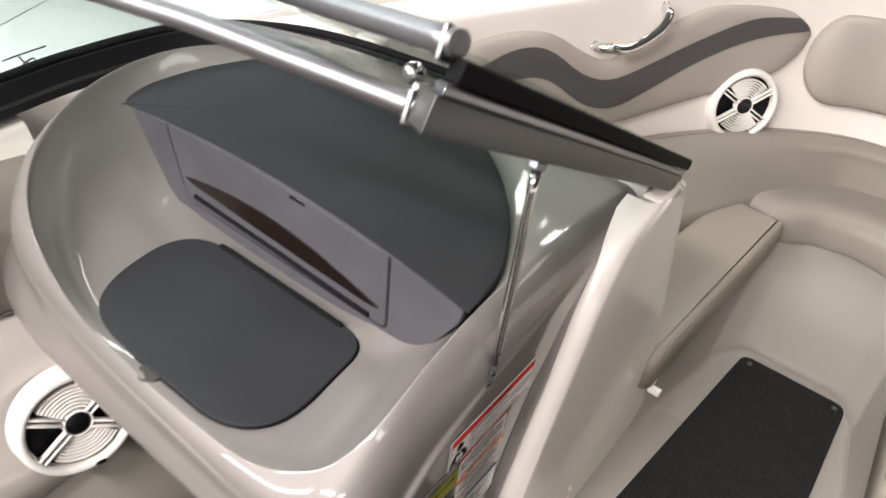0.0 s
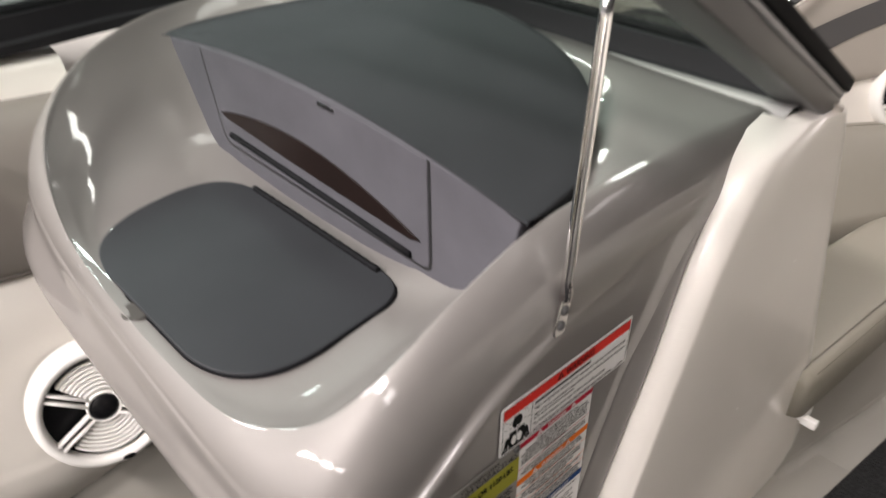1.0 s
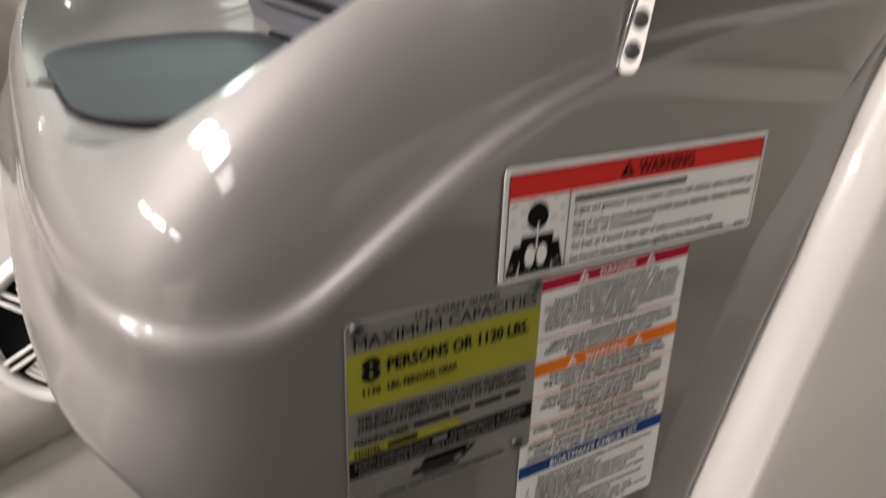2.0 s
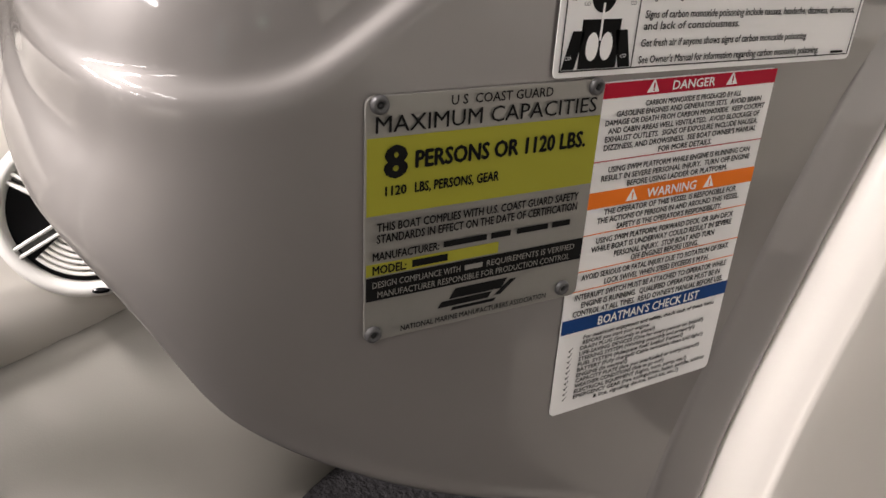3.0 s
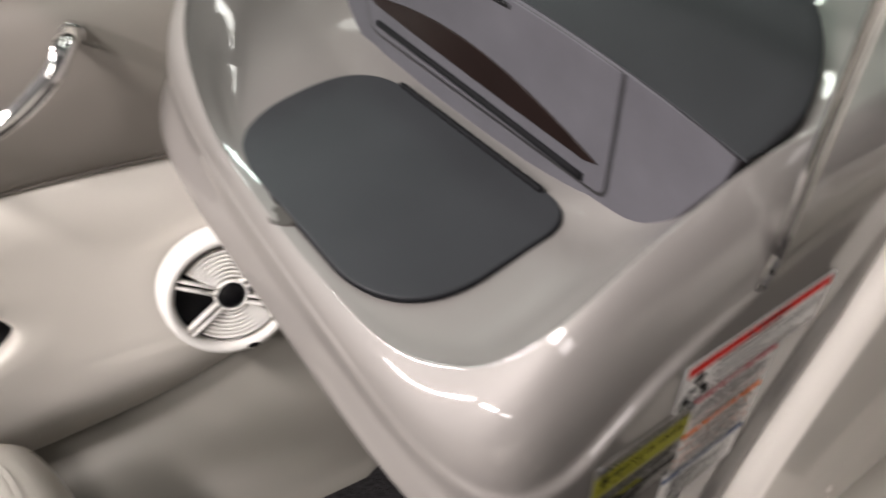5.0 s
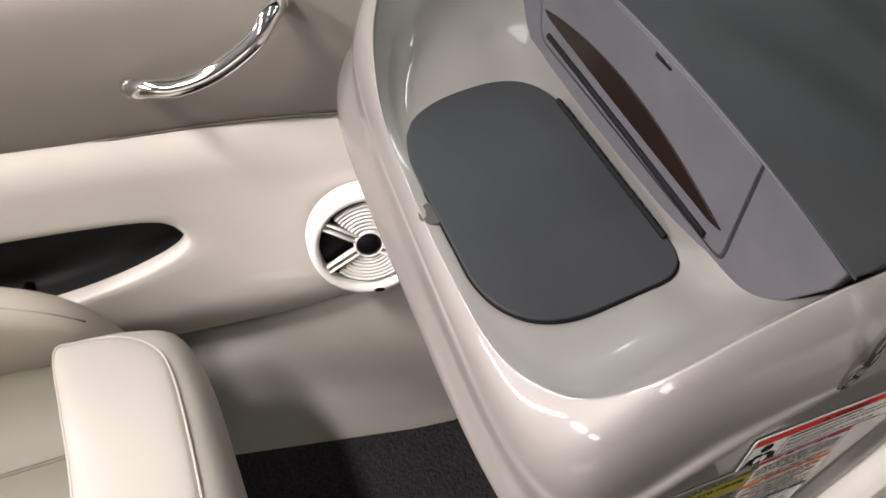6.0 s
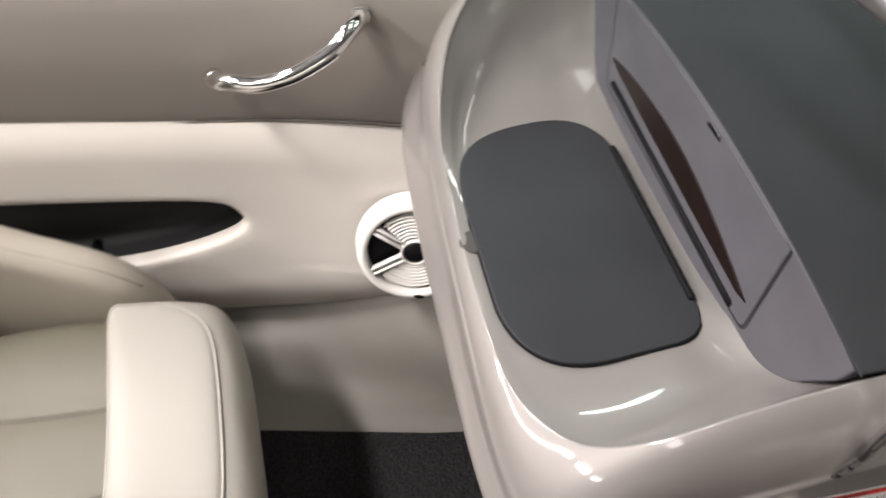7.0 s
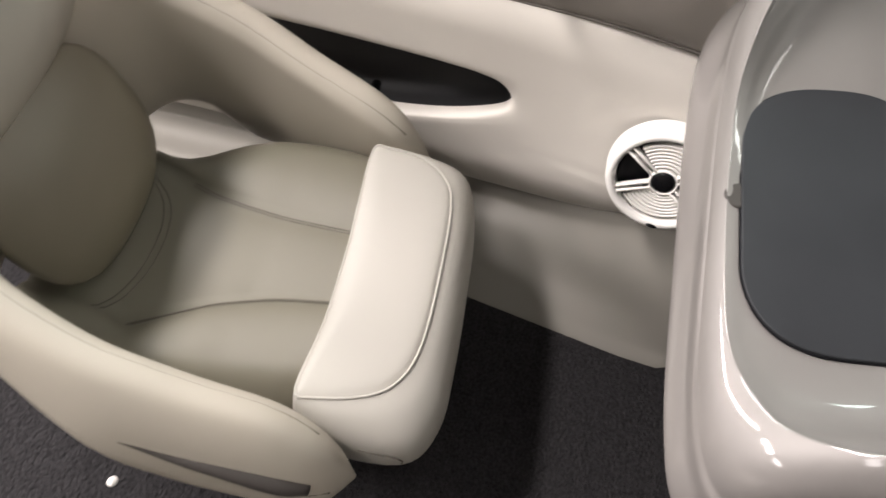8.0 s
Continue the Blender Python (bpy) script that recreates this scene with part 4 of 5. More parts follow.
# ---- loudspeakers ----
def speaker_at(place, normal, label):
    """A round grille: raised ring, four double spokes, ribbed sectors above and below, dark ones at the sides."""
    n = Vector(normal).normalized()
    up = (Vector((0, 0, 1)) - n * n.z).normalized()
    right = up.cross(n)
    m = Matrix(((right.x, up.x, n.x, place[0]), (right.y, up.y, n.y, place[1]), (right.z, up.z, n.z, place[2]), (0, 0, 0, 1)))
    sp = thing("loudspeaker", place, label, "loudspeaker", "round loudspeakers")

    def put(name, bm, mat, parent=sp, lab=""):
        bm.transform(m)
        return part(name, bm, mat, parent, lab)

    ring = put("ring", lathe([(0.080, -0.012), (0.0805, 0.004), (0.083, 0.008), (0.089, 0.0095), (0.095, 0.006), (0.0982, -0.004), (0.099, -0.016), (0.101, -0.03)]), SPKWHITE)
    put("cone", lathe([(0, -0.018), (0.02, -0.016), (0.04, -0.02), (0.07, -0.012), (0.081, -0.011)]), CONEBLACK, sp, "black cone behind the grille")
    put("hub", lathe([(0, 0.006), (0.016, 0.0055), (0.0205, 0.004), (0.021, -0.012)], 40), GLOSSBLACK, sp, "glossy black hub")
    put("hub_ring", lathe([(0.0205, -0.012), (0.0208, 0.004), (0.0225, 0.006), (0.0245, 0.004), (0.025, -0.012)], 40), SPKWHITE)
    for q in (31, 149, 211, 329):
        bars = []
        for off in (-0.0052, 0.0052):
            bx = box((0.0525, off, 0.0), (0.060, 0.0042, 0.012), 0.001, 1)
            bx.transform(pose(0, 0, 0, 0, 0, q))
            bars.append(bx)
        bx = box((0.0525, 0, -0.006), (0.060, 0.012, 0.003))
        bx.transform(pose(0, 0, 0, 0, 0, q))
        put("spoke", merge(*bars), SPKWHITE)
        put("spoke_slot", bx, GLOSSBLACK)
    for a0, a1 in ((43, 137), (223, 317)):
        for k in range(7):
            r = 0.0305 + 0.0066 * k
            aa = np.radians(np.linspace(a0, a1, 26))
            G = np.array([[(math.cos(q) * rr, math.sin(q) * rr, zz) for rr, zz in ((r - 0.0021, -0.008), (r - 0.0019, 0.002), (r, 0.0032), (r + 0.0019, 0.002), (r + 0.0021, -0.008))] for q in aa])
            put("rib", grid_bm(G), SPKWHITE)
    bm = lathe([(0, 0.0102), (0.0095, 0.0100), (0.010, 0.006)], 24)
    for v in bm.verts:
        v.co.y *= 0.36
    bm.transform(Matrix.Translation((0.012, -0.0885, 0)))
    put("drain_slot", bm, GLOSSBLACK, ring, "small dark drain slot")
    return sp


A10, A15 = radians(10), radians(15)
SPK_N = (math.cos(A10) * math.cos(A15), -math.sin(A10) * math.cos(A15), math.sin(A15))
speaker_at((-0.620, -0.078, 0.432), SPK_N, "round white loudspeaker in the cream side panel")

# ---- notices on the console's side ----
def notice(name, place, w, h, turn, label, thick, corner, mat, category):
    """A flat notice on the wall that faces starboard; gives the thing and its plane, from its lower left corner."""
    m = Matrix(((0, 0, 1, place[0]), (1, 0, 0, place[1]), (0, 1, 0, place[2]), (0, 0, 0, 1))) @ Matrix.Rotation(radians(turn), 4, "Z")
    ob = thing(name, place, label, category, "notices on the console")
    bm = outline_bm(rounded([(0, 0), (w, 0), (w, h), (0, h)], corner, 5), thick, min(0.0004, thick * 0.4), 2)
    bm.transform(m)
    part("sheet", bm, mat, ob)
    return ob, m @ Matrix.Translation((0, 0, thick + 0.00025))


def band(ob, m, x0, y0, x1, y1, mat, name="band", lift=0.0, slant=0.0):
    bm = outline_bm([(x0, y0), (x1, y0), (x1 + slant, y1), (x0 + slant, y1)], 0.00015)
    bm.transform(m @ Matrix.Translation((0, 0, lift)))
    return part(name, bm, mat, ob)


def triangle(ob, m, x, y, s, mat, inner):
    bm = outline_bm([(x - s * 0.58, y), (x + s * 0.58, y), (x, y + s)], 0.00015)
    bm.transform(m @ Matrix.Translation((0, 0, 0.0003)))
    part("warning_triangle", bm, mat, ob)
    band(ob, m, x - s * 0.06, y + s * 0.26, x + s * 0.06, y + s * 0.68, inner, "mark", 0.0006)
    band(ob, m, x - s * 0.06, y + s * 0.10, x + s * 0.06, y + s * 0.20, inner, "mark", 0.0006)


WALL_X = 0.0005
# capacity plate
PW, PH = 0.1112, 0.1055
DW, DH = 0.1145, 0.1775
plate, m = notice("capacity_plate", (WALL_X, -0.0035, 0.6085), PW, PH, 1.9, "riveted metal capacity plate with yellow panels", 0.0014, 0.004, PLATE, "plate")
Z = Matrix.Translation((0, 0, 0.0005))


def DV(v):
    """Spreads the danger label's rows down its height."""
    return 0.80 * v + 0.20 * v * v


def PV(v):
    """Spreads the plate's rows down its height."""
    v = 1.017 * v - 0.017
    return 0.856 * v + 0.144 * v * v



def line(ob, m, text, u0, u1, v, h, mat, W, H, heavy=0.0, name="lettering"):
    """A line of letters between the shares u0 and u1 of the width, its foot at the share v from the top."""
    if W == PW:
        h, v = h * (0.87 + 0.29 * v), PV(v)
    elif W == DW:
        h, v = h * (0.80 + 0.40 * v), DV(v)
    return lettering(text, m @ Z @ Matrix.Translation((u0 * W, (1 - v) * H, 0)), (u1 - u0) * W, h * H, mat, ob, name, heavy)


line(plate, m, "U S  COAST GUARD", 0.32, 0.75, 0.075, 0.042, INK, PW, PH, 0.012)
line(plate, m, "MAXIMUM CAPACITIES", 0.035, 0.965, 0.165, 0.070, INK, PW, PH, 0.006)
band(plate, m, 0.0006, PH * (1 - PV(0.495)), PW - 0.0006, PH * (1 - PV(0.185)), YELLOW, "yellow_panel")
line(plate, m, "8", 0.075, 0.150, 0.345, 0.125, INK, PW, PH, 0.055)
line(plate, m, "PERSONS OR 1120 LBS.", 0.19, 0.93, 0.318, 0.070, INK, PW, PH, 0.048)
line(plate, m, "1120", 0.075, 0.155, 0.418, 0.038, INK, PW, PH, 0.04)
line(plate, m, "LBS, PERSONS, GEAR", 0.19, 0.54, 0.418, 0.040, INK, PW, PH, 0.04)
line(plate, m, "THIS BOAT COMPLIES WITH U.S. COAST GUARD SAFETY", 0.045, 0.935, 0.558, 0.034, INK, PW, PH, 0.036)
line(plate, m, "STANDARDS IN EFFECT ON THE DATE OF CERTIFICATION", 0.045, 0.935, 0.604, 0.034, INK, PW, PH, 0.036)
line(plate, m, "MANUFACTURER:", 0.030, 0.30, 0.672, 0.032, INK, PW, PH, 0.036)
for u0, u1 in ((0.32, 0.51), (0.53, 0.62), (0.65, 0.80), (0.82, 0.91)):
    band(plate, m, u0 * PW, PH * (1 - PV(0.668)), u1 * PW, PH * (1 - PV(0.644)), INK, "maker_bar", 0.0004)
band(plate, m, 0.0006, PH * (1 - PV(0.735)), 0.57 * PW, PH * (1 - PV(0.688)), YELLOW, "yellow_panel")
line(plate, m, "MODEL:", 0.030, 0.165, 0.727, 0.034, INK, PW, PH, 0.036)
band(plate, m, 0.19 * PW, PH * (1 - PV(0.725)), 0.34 * PW, PH * (1 - PV(0.697)), INK, "model_bar", 0.0004)
band(plate, m, 0.0006, PH * (1 - PV(0.835)), PW - 0.0006, PH * (1 - PV(0.742)), INK, "black_band")
line(plate, m, "DESIGN COMPLIANCE WITH", 0.03, 0.40, 0.783, 0.026, PLATE, PW, PH, 0.008)
band(plate, m, 0.42 * PW, PH * (1 - PV(0.781)), 0.50 * PW, PH * (1 - PV(0.761)), PLATE, "mark_bar", 0.0004)
line(plate, m, "REQUIREMENTS IS VERIFIED", 0.52, 0.95, 0.783, 0.026, PLATE, PW, PH, 0.008)
line(plate, m, "MANUFACTURER RESPONSIBLE FOR PRODUCTION CONTROL", 0.05, 0.93, 0.824, 0.026, PLATE, PW, PH, 0.008)
band(plate, m, 0.36 * PW, PH * (1 - PV(0.893)), 0.60 * PW, PH * (1 - PV(0.853)), INK, "emblem", 0.0, 0.003)
band(plate, m, 0.31 * PW, PH * (1 - PV(0.923)), 0.54 * PW, PH * (1 - PV(0.899)), INK, "emblem", 0.0, 0.002)
band(plate, m, 0.57 * PW, PH * (1 - PV(0.918)), 0.60 * PW, PH * (1 - PV(0.862)), INK, "emblem", 0.0, 0.008)
band(plate, m, 0.37 * PW, PH * (1 - PV(0.943)), 0.57 * PW, PH * (1 - PV(0.931)), INK, "emblem", 0.0, 0.001)
line(plate, m, "NATIONAL MARINE MANUFACTURERS ASSOCIATION", 0.15, 0.83, 0.978, 0.022, INK, PW, PH, 0.014)
for u, v in ((0.050, 0.030), (0.955, 0.030), (0.915, 0.945), (0.035, 0.965)):
    bm = lathe([(0, 0.0008), (0.0014, 0.0010), (0.0018, 0.0019), (0.0028, 0.0021), (0.0036, 0.0013), (0.0039, 0.0)], 28)
    bm.transform(m @ Matrix.Translation((u * PW, (1 - v) * PH, 0)))
    rv = part("rivet", bm, DARKGREY, plate)
    bm = lathe([(0, 0.00135), (0.0013, 0.0013), (0.0014, 0.0006)], 16)
    bm.transform(m @ Matrix.Translation((u * PW, (1 - v) * PH, 0)))
    part("rivet_core", bm, BLACK, rv)

# danger and warning sheet
DW, DH = 0.1145, 0.1775
danger, m = notice("danger_label", (WALL_X, 0.1050, 0.5380), DW, DH, 2.2, "white danger label with crimson, orange and blue bands", 0.0005, 0.004, PAPER, "label")
band(danger, m, 0.0003, DH * (1 - DV(0.051)), DW - 0.0003, DH - 0.0005, CRIMSON, "crimson_band")
line(danger, m, "DANGER", 0.40, 0.63, 0.040, 0.029, PAPER, DW, DH, 0.02)
triangle(danger, m, 0.30 * DW, DH * (1 - DV(0.043)), 0.0062, PAPER, CRIMSON)
triangle(danger, m, 0.73 * DW, DH * (1 - DV(0.043)), 0.0062, PAPER, CRIMSON)
TEXTS = [(0.083, 0.27, 0.80, "CARBON MONOXIDE IS PRODUCED BY ALL"), (0.108, 0.13, 0.93, "GASOLINE ENGINES AND GENERATOR SETS.  AVOID BRAIN"),
         (0.133, 0.08, 0.96, "DAMAGE OR DEATH FROM CARBON MONOXIDE.  KEEP COCKPIT"), (0.158, 0.10, 0.94, "AND CABIN AREAS WELL VENTILATED.  AVOID BLOCKAGE OF"),
         (0.183, 0.09, 0.94, "EXHAUST OUTLETS.  SIGNS OF EXPOSURE INCLUDE NAUSEA,"), (0.208, 0.09, 0.94, "DIZZINESS, AND DROWSINESS.  SEE BOAT OWNER'S MANUAL"),
         (0.233, 0.38, 0.68, "FOR MORE DETAILS."), (0.276, 0.13, 0.93, "USING SWIM PLATFORM WHILE ENGINE IS RUNNING CAN"),
         (0.301, 0.10, 0.94, "RESULT IN SEVERE PERSONAL INJURY.  TURN OFF ENGINE"), (0.326, 0.24, 0.81, "BEFORE USING LADDER OR PLATFORM."),
         (0.404, 0.14, 0.90, "THE OPERATOR OF THIS VESSEL IS RESPONSIBLE FOR"), (0.429, 0.11, 0.93, "THE ACTIONS OF PERSONS IN AND AROUND THIS VESSEL."),
         (0.454, 0.22, 0.83, "SAFETY IS THE OPERATOR'S RESPONSIBILITY."), (0.489, 0.12, 0.92, "USING SWIM PLATFORM, FORWARD DECK, OR SUN DECK"),
         (0.514, 0.10, 0.92, "WHILE BOAT IS UNDERWAY COULD RESULT IN SEVERE"), (0.539, 0.23, 0.82, "PERSONAL INJURY.  STOP BOAT AND TURN"),
         (0.562, 0.33, 0.73, "OFF ENGINES BEFORE USING."), (0.594, 0.07, 0.94, "AVOID SERIOUS OR FATAL INJURY DUE TO ROTATION OF SEAT."),
         (0.619, 0.20, 0.82, "LOCK SWIVEL WHEN SPEED EXCEEDS 5 M.P.H."), (0.652, 0.05, 0.95, "INTERRUPT SWITCH MUST BE ATTACHED TO OPERATOR WHILE"),
         (0.677, 0.09, 0.92, "ENGINE IS RUNNING.  QUALIFIED OPERATOR MUST BE IN"), (0.702, 0.05, 0.95, "CONTROL AT ALL TIMES.  READ OWNER'S MANUAL BEFORE USE.")]
for v, u0, u1, text in TEXTS:
    line(danger, m, text, u0, u1, v, 0.0172, INK, DW, DH, 0.030)
for v in (0.243, 0.462, 0.570, 0.628):
    band(danger, m, 0.0003, DH * (1 - DV(v)), DW - 0.0003, DH * (1 - DV(v)) + 0.0004, CRIMSON if v < 0.3 else ORANGE, "rule")
band(danger, m, 0.0003, DH * (1 - DV(0.383)), DW - 0.0003, DH * (1 - DV(0.334)), ORANGE, "orange_band")
line(danger, m, "WARNING", 0.36, 0.64, 0.374, 0.029, PAPER, DW, DH, 0.02)
triangle(danger, m, 0.28 * DW, DH * (1 - DV(0.375)), 0.0062, PAPER, ORANGE)
triangle(danger, m, 0.72 * DW, DH * (1 - DV(0.375)), 0.0062, PAPER, ORANGE)
band(danger, m, 0.0003, DH * (1 - DV(0.752)), DW - 0.0003, DH * (1 - DV(0.710)), BLUE, "blue_band")
line(danger, m, "BOATMAN'S CHECK LIST", 0.20, 0.81, 0.744, 0.027, PAPER, DW, DH, 0.02)
LIST = [("For maximum enjoyment and safety, check each of these items", 0.13, 0.93, 0), ("BEFORE you start your engine:", 0.13, 0.52, 0), ("DRAIN PLUG (Securely in place?)", 0.12, 0.56, 1),
        ("LIFE-SAVING DEVICES (One for every person on board?)", 0.12, 0.88, 1), ("STEERING SYSTEM (Working smoothly and properly?)", 0.12, 0.83, 1), ("FUEL SYSTEM (Adequate fuel? Leaks? Fumes?)", 0.12, 0.76, 1),
        ("BATTERY (Fully charged? Cable terminals clean and tight?)", 0.12, 0.90, 1), ("ENGINE (In neutral?)", 0.12, 0.42, 1), ("CAPACITY PLATE (Are you overloaded or overpowered?)", 0.12, 0.89, 1),
        ("WEATHER CONDITIONS (Safe to go out?)", 0.12, 0.66, 1), ("ELECTRICAL EQUIPMENT (Lights, horn, pump, etc.?)", 0.12, 0.82, 1), ("EMERGENCY GEAR (Fire extinguisher, bailer, paddle, anchor", 0.12, 0.95, 1),
        ("& line, signaling device, tool kit, etc.?)", 0.24, 0.78, 0)]
for k, (text, u0, u1, tick) in enumerate(LIST):
    v = 0.777 + 0.0166 * k
    line(danger, m, text, u0, u1, v, 0.0118, INK, DW, DH, 0.026)
    if tick:
        bm = merge(outline_bm([(0.0, 0.0009), (0.0008, 0.0003), (0.0012, 0.0), (0.0013, 0.0008), (0.0028, 0.0026), (0.0012, 0.0012), (0.0008, 0.0012)], 0.00015))
        bm.transform(m @ Matrix.Translation((0.055 * DW, (1 - DV(v)) * DH, 0.0003)))
        part("tick_mark", bm, INK, danger)

# carbon monoxide notice
QW, QH = 0.1885, 0.0595
notice2, m = notice("warning_label", (WALL_X + 0.0008, 0.0755, 0.7180), QW, QH, 1.6, "white warning label with a red band and black pictogram", 0.0005, 0.003, PAPER, "label")
band(notice2, m, 0.0030, QH - 0.0158, QW - 0.0030, QH - 0.0032, RED, "red_band")
for x0, y0, x1, y1 in ((0.0026, 0.0026, QW - 0.0026, 0.0031), (0.0026, QH - 0.0031, QW - 0.0026, QH - 0.0026), (0.0026, 0.0026, 0.0031, QH - 0.0026), (QW - 0.0031, 0.0026, QW - 0.0026, QH - 0.0026), (0.0405, 0.0026, 0.0410, QH - 0.0158)):
    band(notice2, m, x0, y0, x1, y1, INK, "border", 0.0002)
line(notice2, m, "WARNING", 0.455, 0.675, 0.215, 0.125, INK, QW, QH, 0.02)
triangle(notice2, m, 0.415 * QW, QH * 0.785, 0.0082, INK, RED)
# the pictogram, as plain shapes
band(notice2, m, 0.0036, 0.0034, 0.0100, 0.0190, INK, "pictogram_block", 0.0, 0.004)
band(notice2, m, 0.0335, 0.0034, 0.0400, 0.0190, INK, "pictogram_block", 0.0, -0.004)
band(notice2, m, 0.0120, 0.0034, 0.0320, 0.0235, INK, "pictogram_block")
bm = outline_bm([(0.0215 + 0.0065 * math.cos(a), 0.0335 + 0.0075 * math.sin(a)) for a in np.linspace(0, 2 * math.pi, 24, endpoint=False)], 0.00015)
bm.transform(m)
part("pictogram_disc", bm, INK, notice2)
band(notice2, m, 0.0212, 0.0150, 0.0222, 0.0300, PAPER, "pictogram_bar", 0.0003)
for cx in (0.0180, 0.0254):
    bm = outline_bm([(cx + 0.0032 * math.cos(a), 0.0125 + 0.0058 * math.sin(a)) for a in np.linspace(0, 2 * math.pi, 20, endpoint=False)], 0.00015)
    bm.transform(m @ Matrix.Translation((0, 0, 0.0003)))
    part("pictogram_disc", bm, PAPER, notice2)
for cx, cy in ((0.0065, 0.040), (0.0120, 0.036), (0.0060, 0.031), (0.0125, 0.029), (0.0315, 0.041), (0.0360, 0.036), (0.0310, 0.031), (0.0365, 0.029), (0.0060, 0.0075), (0.0350, 0.0075), (0.0165, 0.0415)):
    lettering("CO", m @ Z @ Matrix.Translation((cx, cy, 0.0002)), 0.0030, 0.0016, INK if cy > 0.02 else PAPER, notice2, "lettering", 0.01, "c")
NL = [(0.375, 0.66, None), (0.475, 0.965, "Engine and generator exhaust contains odorless and colorless carbon monoxide gas."), (0.605, 0.965, "Signs of carbon monoxide poisoning include nausea, headache, dizziness, drowsiness,"),
      (0.685, 0.54, "and lack of consciousness."), (0.805, 0.80, "Get fresh air if anyone shows signs of carbon monoxide poisoning."), (0.925, 0.86, "See Owner's Manual for information regarding carbon monoxide poisoning.")]
for v, u1, text in NL:
    if text:
        line(notice2, m, text, 0.235, u1, v, 0.056, INK, QW, QH, 0.022)
    else:
        band(notice2, m, 0.235 * QW, QH * (1 - v), u1 * QW, QH * (1 - v) + 0.0028, INK, "small_print_bar")
band(notice2, m, 0.915 * QW, QH * 0.06, 0.965 * QW, QH * 0.08, INK, "small_print_bar")

# ---- bow ----
def bow_wall(s, z, off=0.0, side=-1):
    """A point on the bow's inner wall: s along it, z up, off into the boat."""
    p = bow_in(s)
    q = bow_in(min(s + 0.01, 1.0)) - bow_in(max(s - 0.01, 0.0))
    n = np.array([q[1], -q[0]])
    n /= np.linalg.norm(n)
    d = off + (0.955 - z) * 0.16
    x, y = p[0] + n[0] * d, p[1] + n[1] * d
    return (x if side < 0 else 2 * CX - x, y, z)


def gun_z(s):
    return 0.935 + 0.03 * s


SS = list(np.linspace(0, 1, 40))


def both_sides(row):
    """Rows for the port half, then on round the stem to starboard."""
    port = [[row(s, q, -1) for q in range(row.count)] for s in SS]
    stbd = [[row(s, q, 1) for q in range(row.count)] for s in SS[::-1][1:]]
    return np.array(port + stbd)


def wall_row(s, q, side):
    z = (0.30, 0.50, 0.70, 0.86, gun_z(s) - 0.02, gun_z(s) - 0.003, gun_z(s), gun_z(s), gun_z(s) - 0.006, gun_z(s) - 0.05)[q]
    off = (0, 0, 0, 0, 0.0, -0.006, -0.020, -0.09, -0.115, -0.125)[q]
    return bow_wall(s, z, off, side)


wall_row.count = 10
solid("wall_bow", net(both_sides(wall_row), 1, 3), WHITE_GEL, "cream gelcoat liner and gunwale round the bow", "liner", kind="structure")

# padded coaming with a grey wave
pad = thing("bow_coaming_pad", (-0.4, 1.2, 0.7), "tan bow coaming pad with a wavy grey stripe", "coaming pad")
TIP0, TIP1 = 0.700, 0.752
PS = list(np.linspace(0.22, TIP0, 34)) + [TIP0 + (TIP1 - TIP0) * math.sin(q) for q in np.linspace(0.15, math.pi / 2, 12)]


def wave(s, pts):
    c = catmull(pts, 8)
    return float(np.interp(s, c[:, 0], c[:, 1]))


def pad_span(s):
    """The pad's lower and upper edge; its forward end is rounded, fuller below."""
    lo, up = wave(s, LO), wave(s, UP)
    tip = math.sqrt(max(0.0, 1 - max(0.0, (s - TIP0) / (TIP1 - TIP0)) ** 2))
    mid = lo + (up - lo) * 0.62
    return mid - (mid - lo) * max(0.03, tip), mid + (up - mid) * max(0.03, tip), tip


UP = [(0.22, 0.88), (0.29, 0.895), (0.35, 0.882), (0.40, 0.835), (0.445, 0.802), (0.49, 0.828), (0.55, 0.876), (0.60, 0.906), (0.66, 0.908), (0.72, 0.897), (0.76, 0.885)]
LO = [(0.22, 0.66), (0.40, 0.642), (0.482, 0.645), (0.56, 0.665), (0.628, 0.690), (0.69, 0.725), (0.732, 0.752), (0.76, 0.77)]
rows = []
for s in PS:
    a, b, tip = pad_span(s)
    e, k = (0.02 if 0.23 < s else 0.004) * max(0.25, tip), (b - a) / 0.22
    rows.append([bow_wall(s, a, -0.004), bow_wall(s, a + 0.005 * k, e * 0.7), bow_wall(s, a + 0.035 * k, e * 1.25), bow_wall(s, (a + b) / 2, e * 1.5), bow_wall(s, b - 0.035 * k, e * 1.25), bow_wall(s, b - 0.005 * k, e * 0.7), bow_wall(s, b, -0.004)])
part("padding", net(np.array(rows), 1, 4), BEIGE, pad)
MID = [(0.235, 0.805), (0.29, 0.835), (0.34, 0.825), (0.40, 0.755), (0.45, 0.733), (0.51, 0.762), (0.59, 0.818), (0.65, 0.855), (0.70, 0.868), (0.76, 0.868)]
rows = []
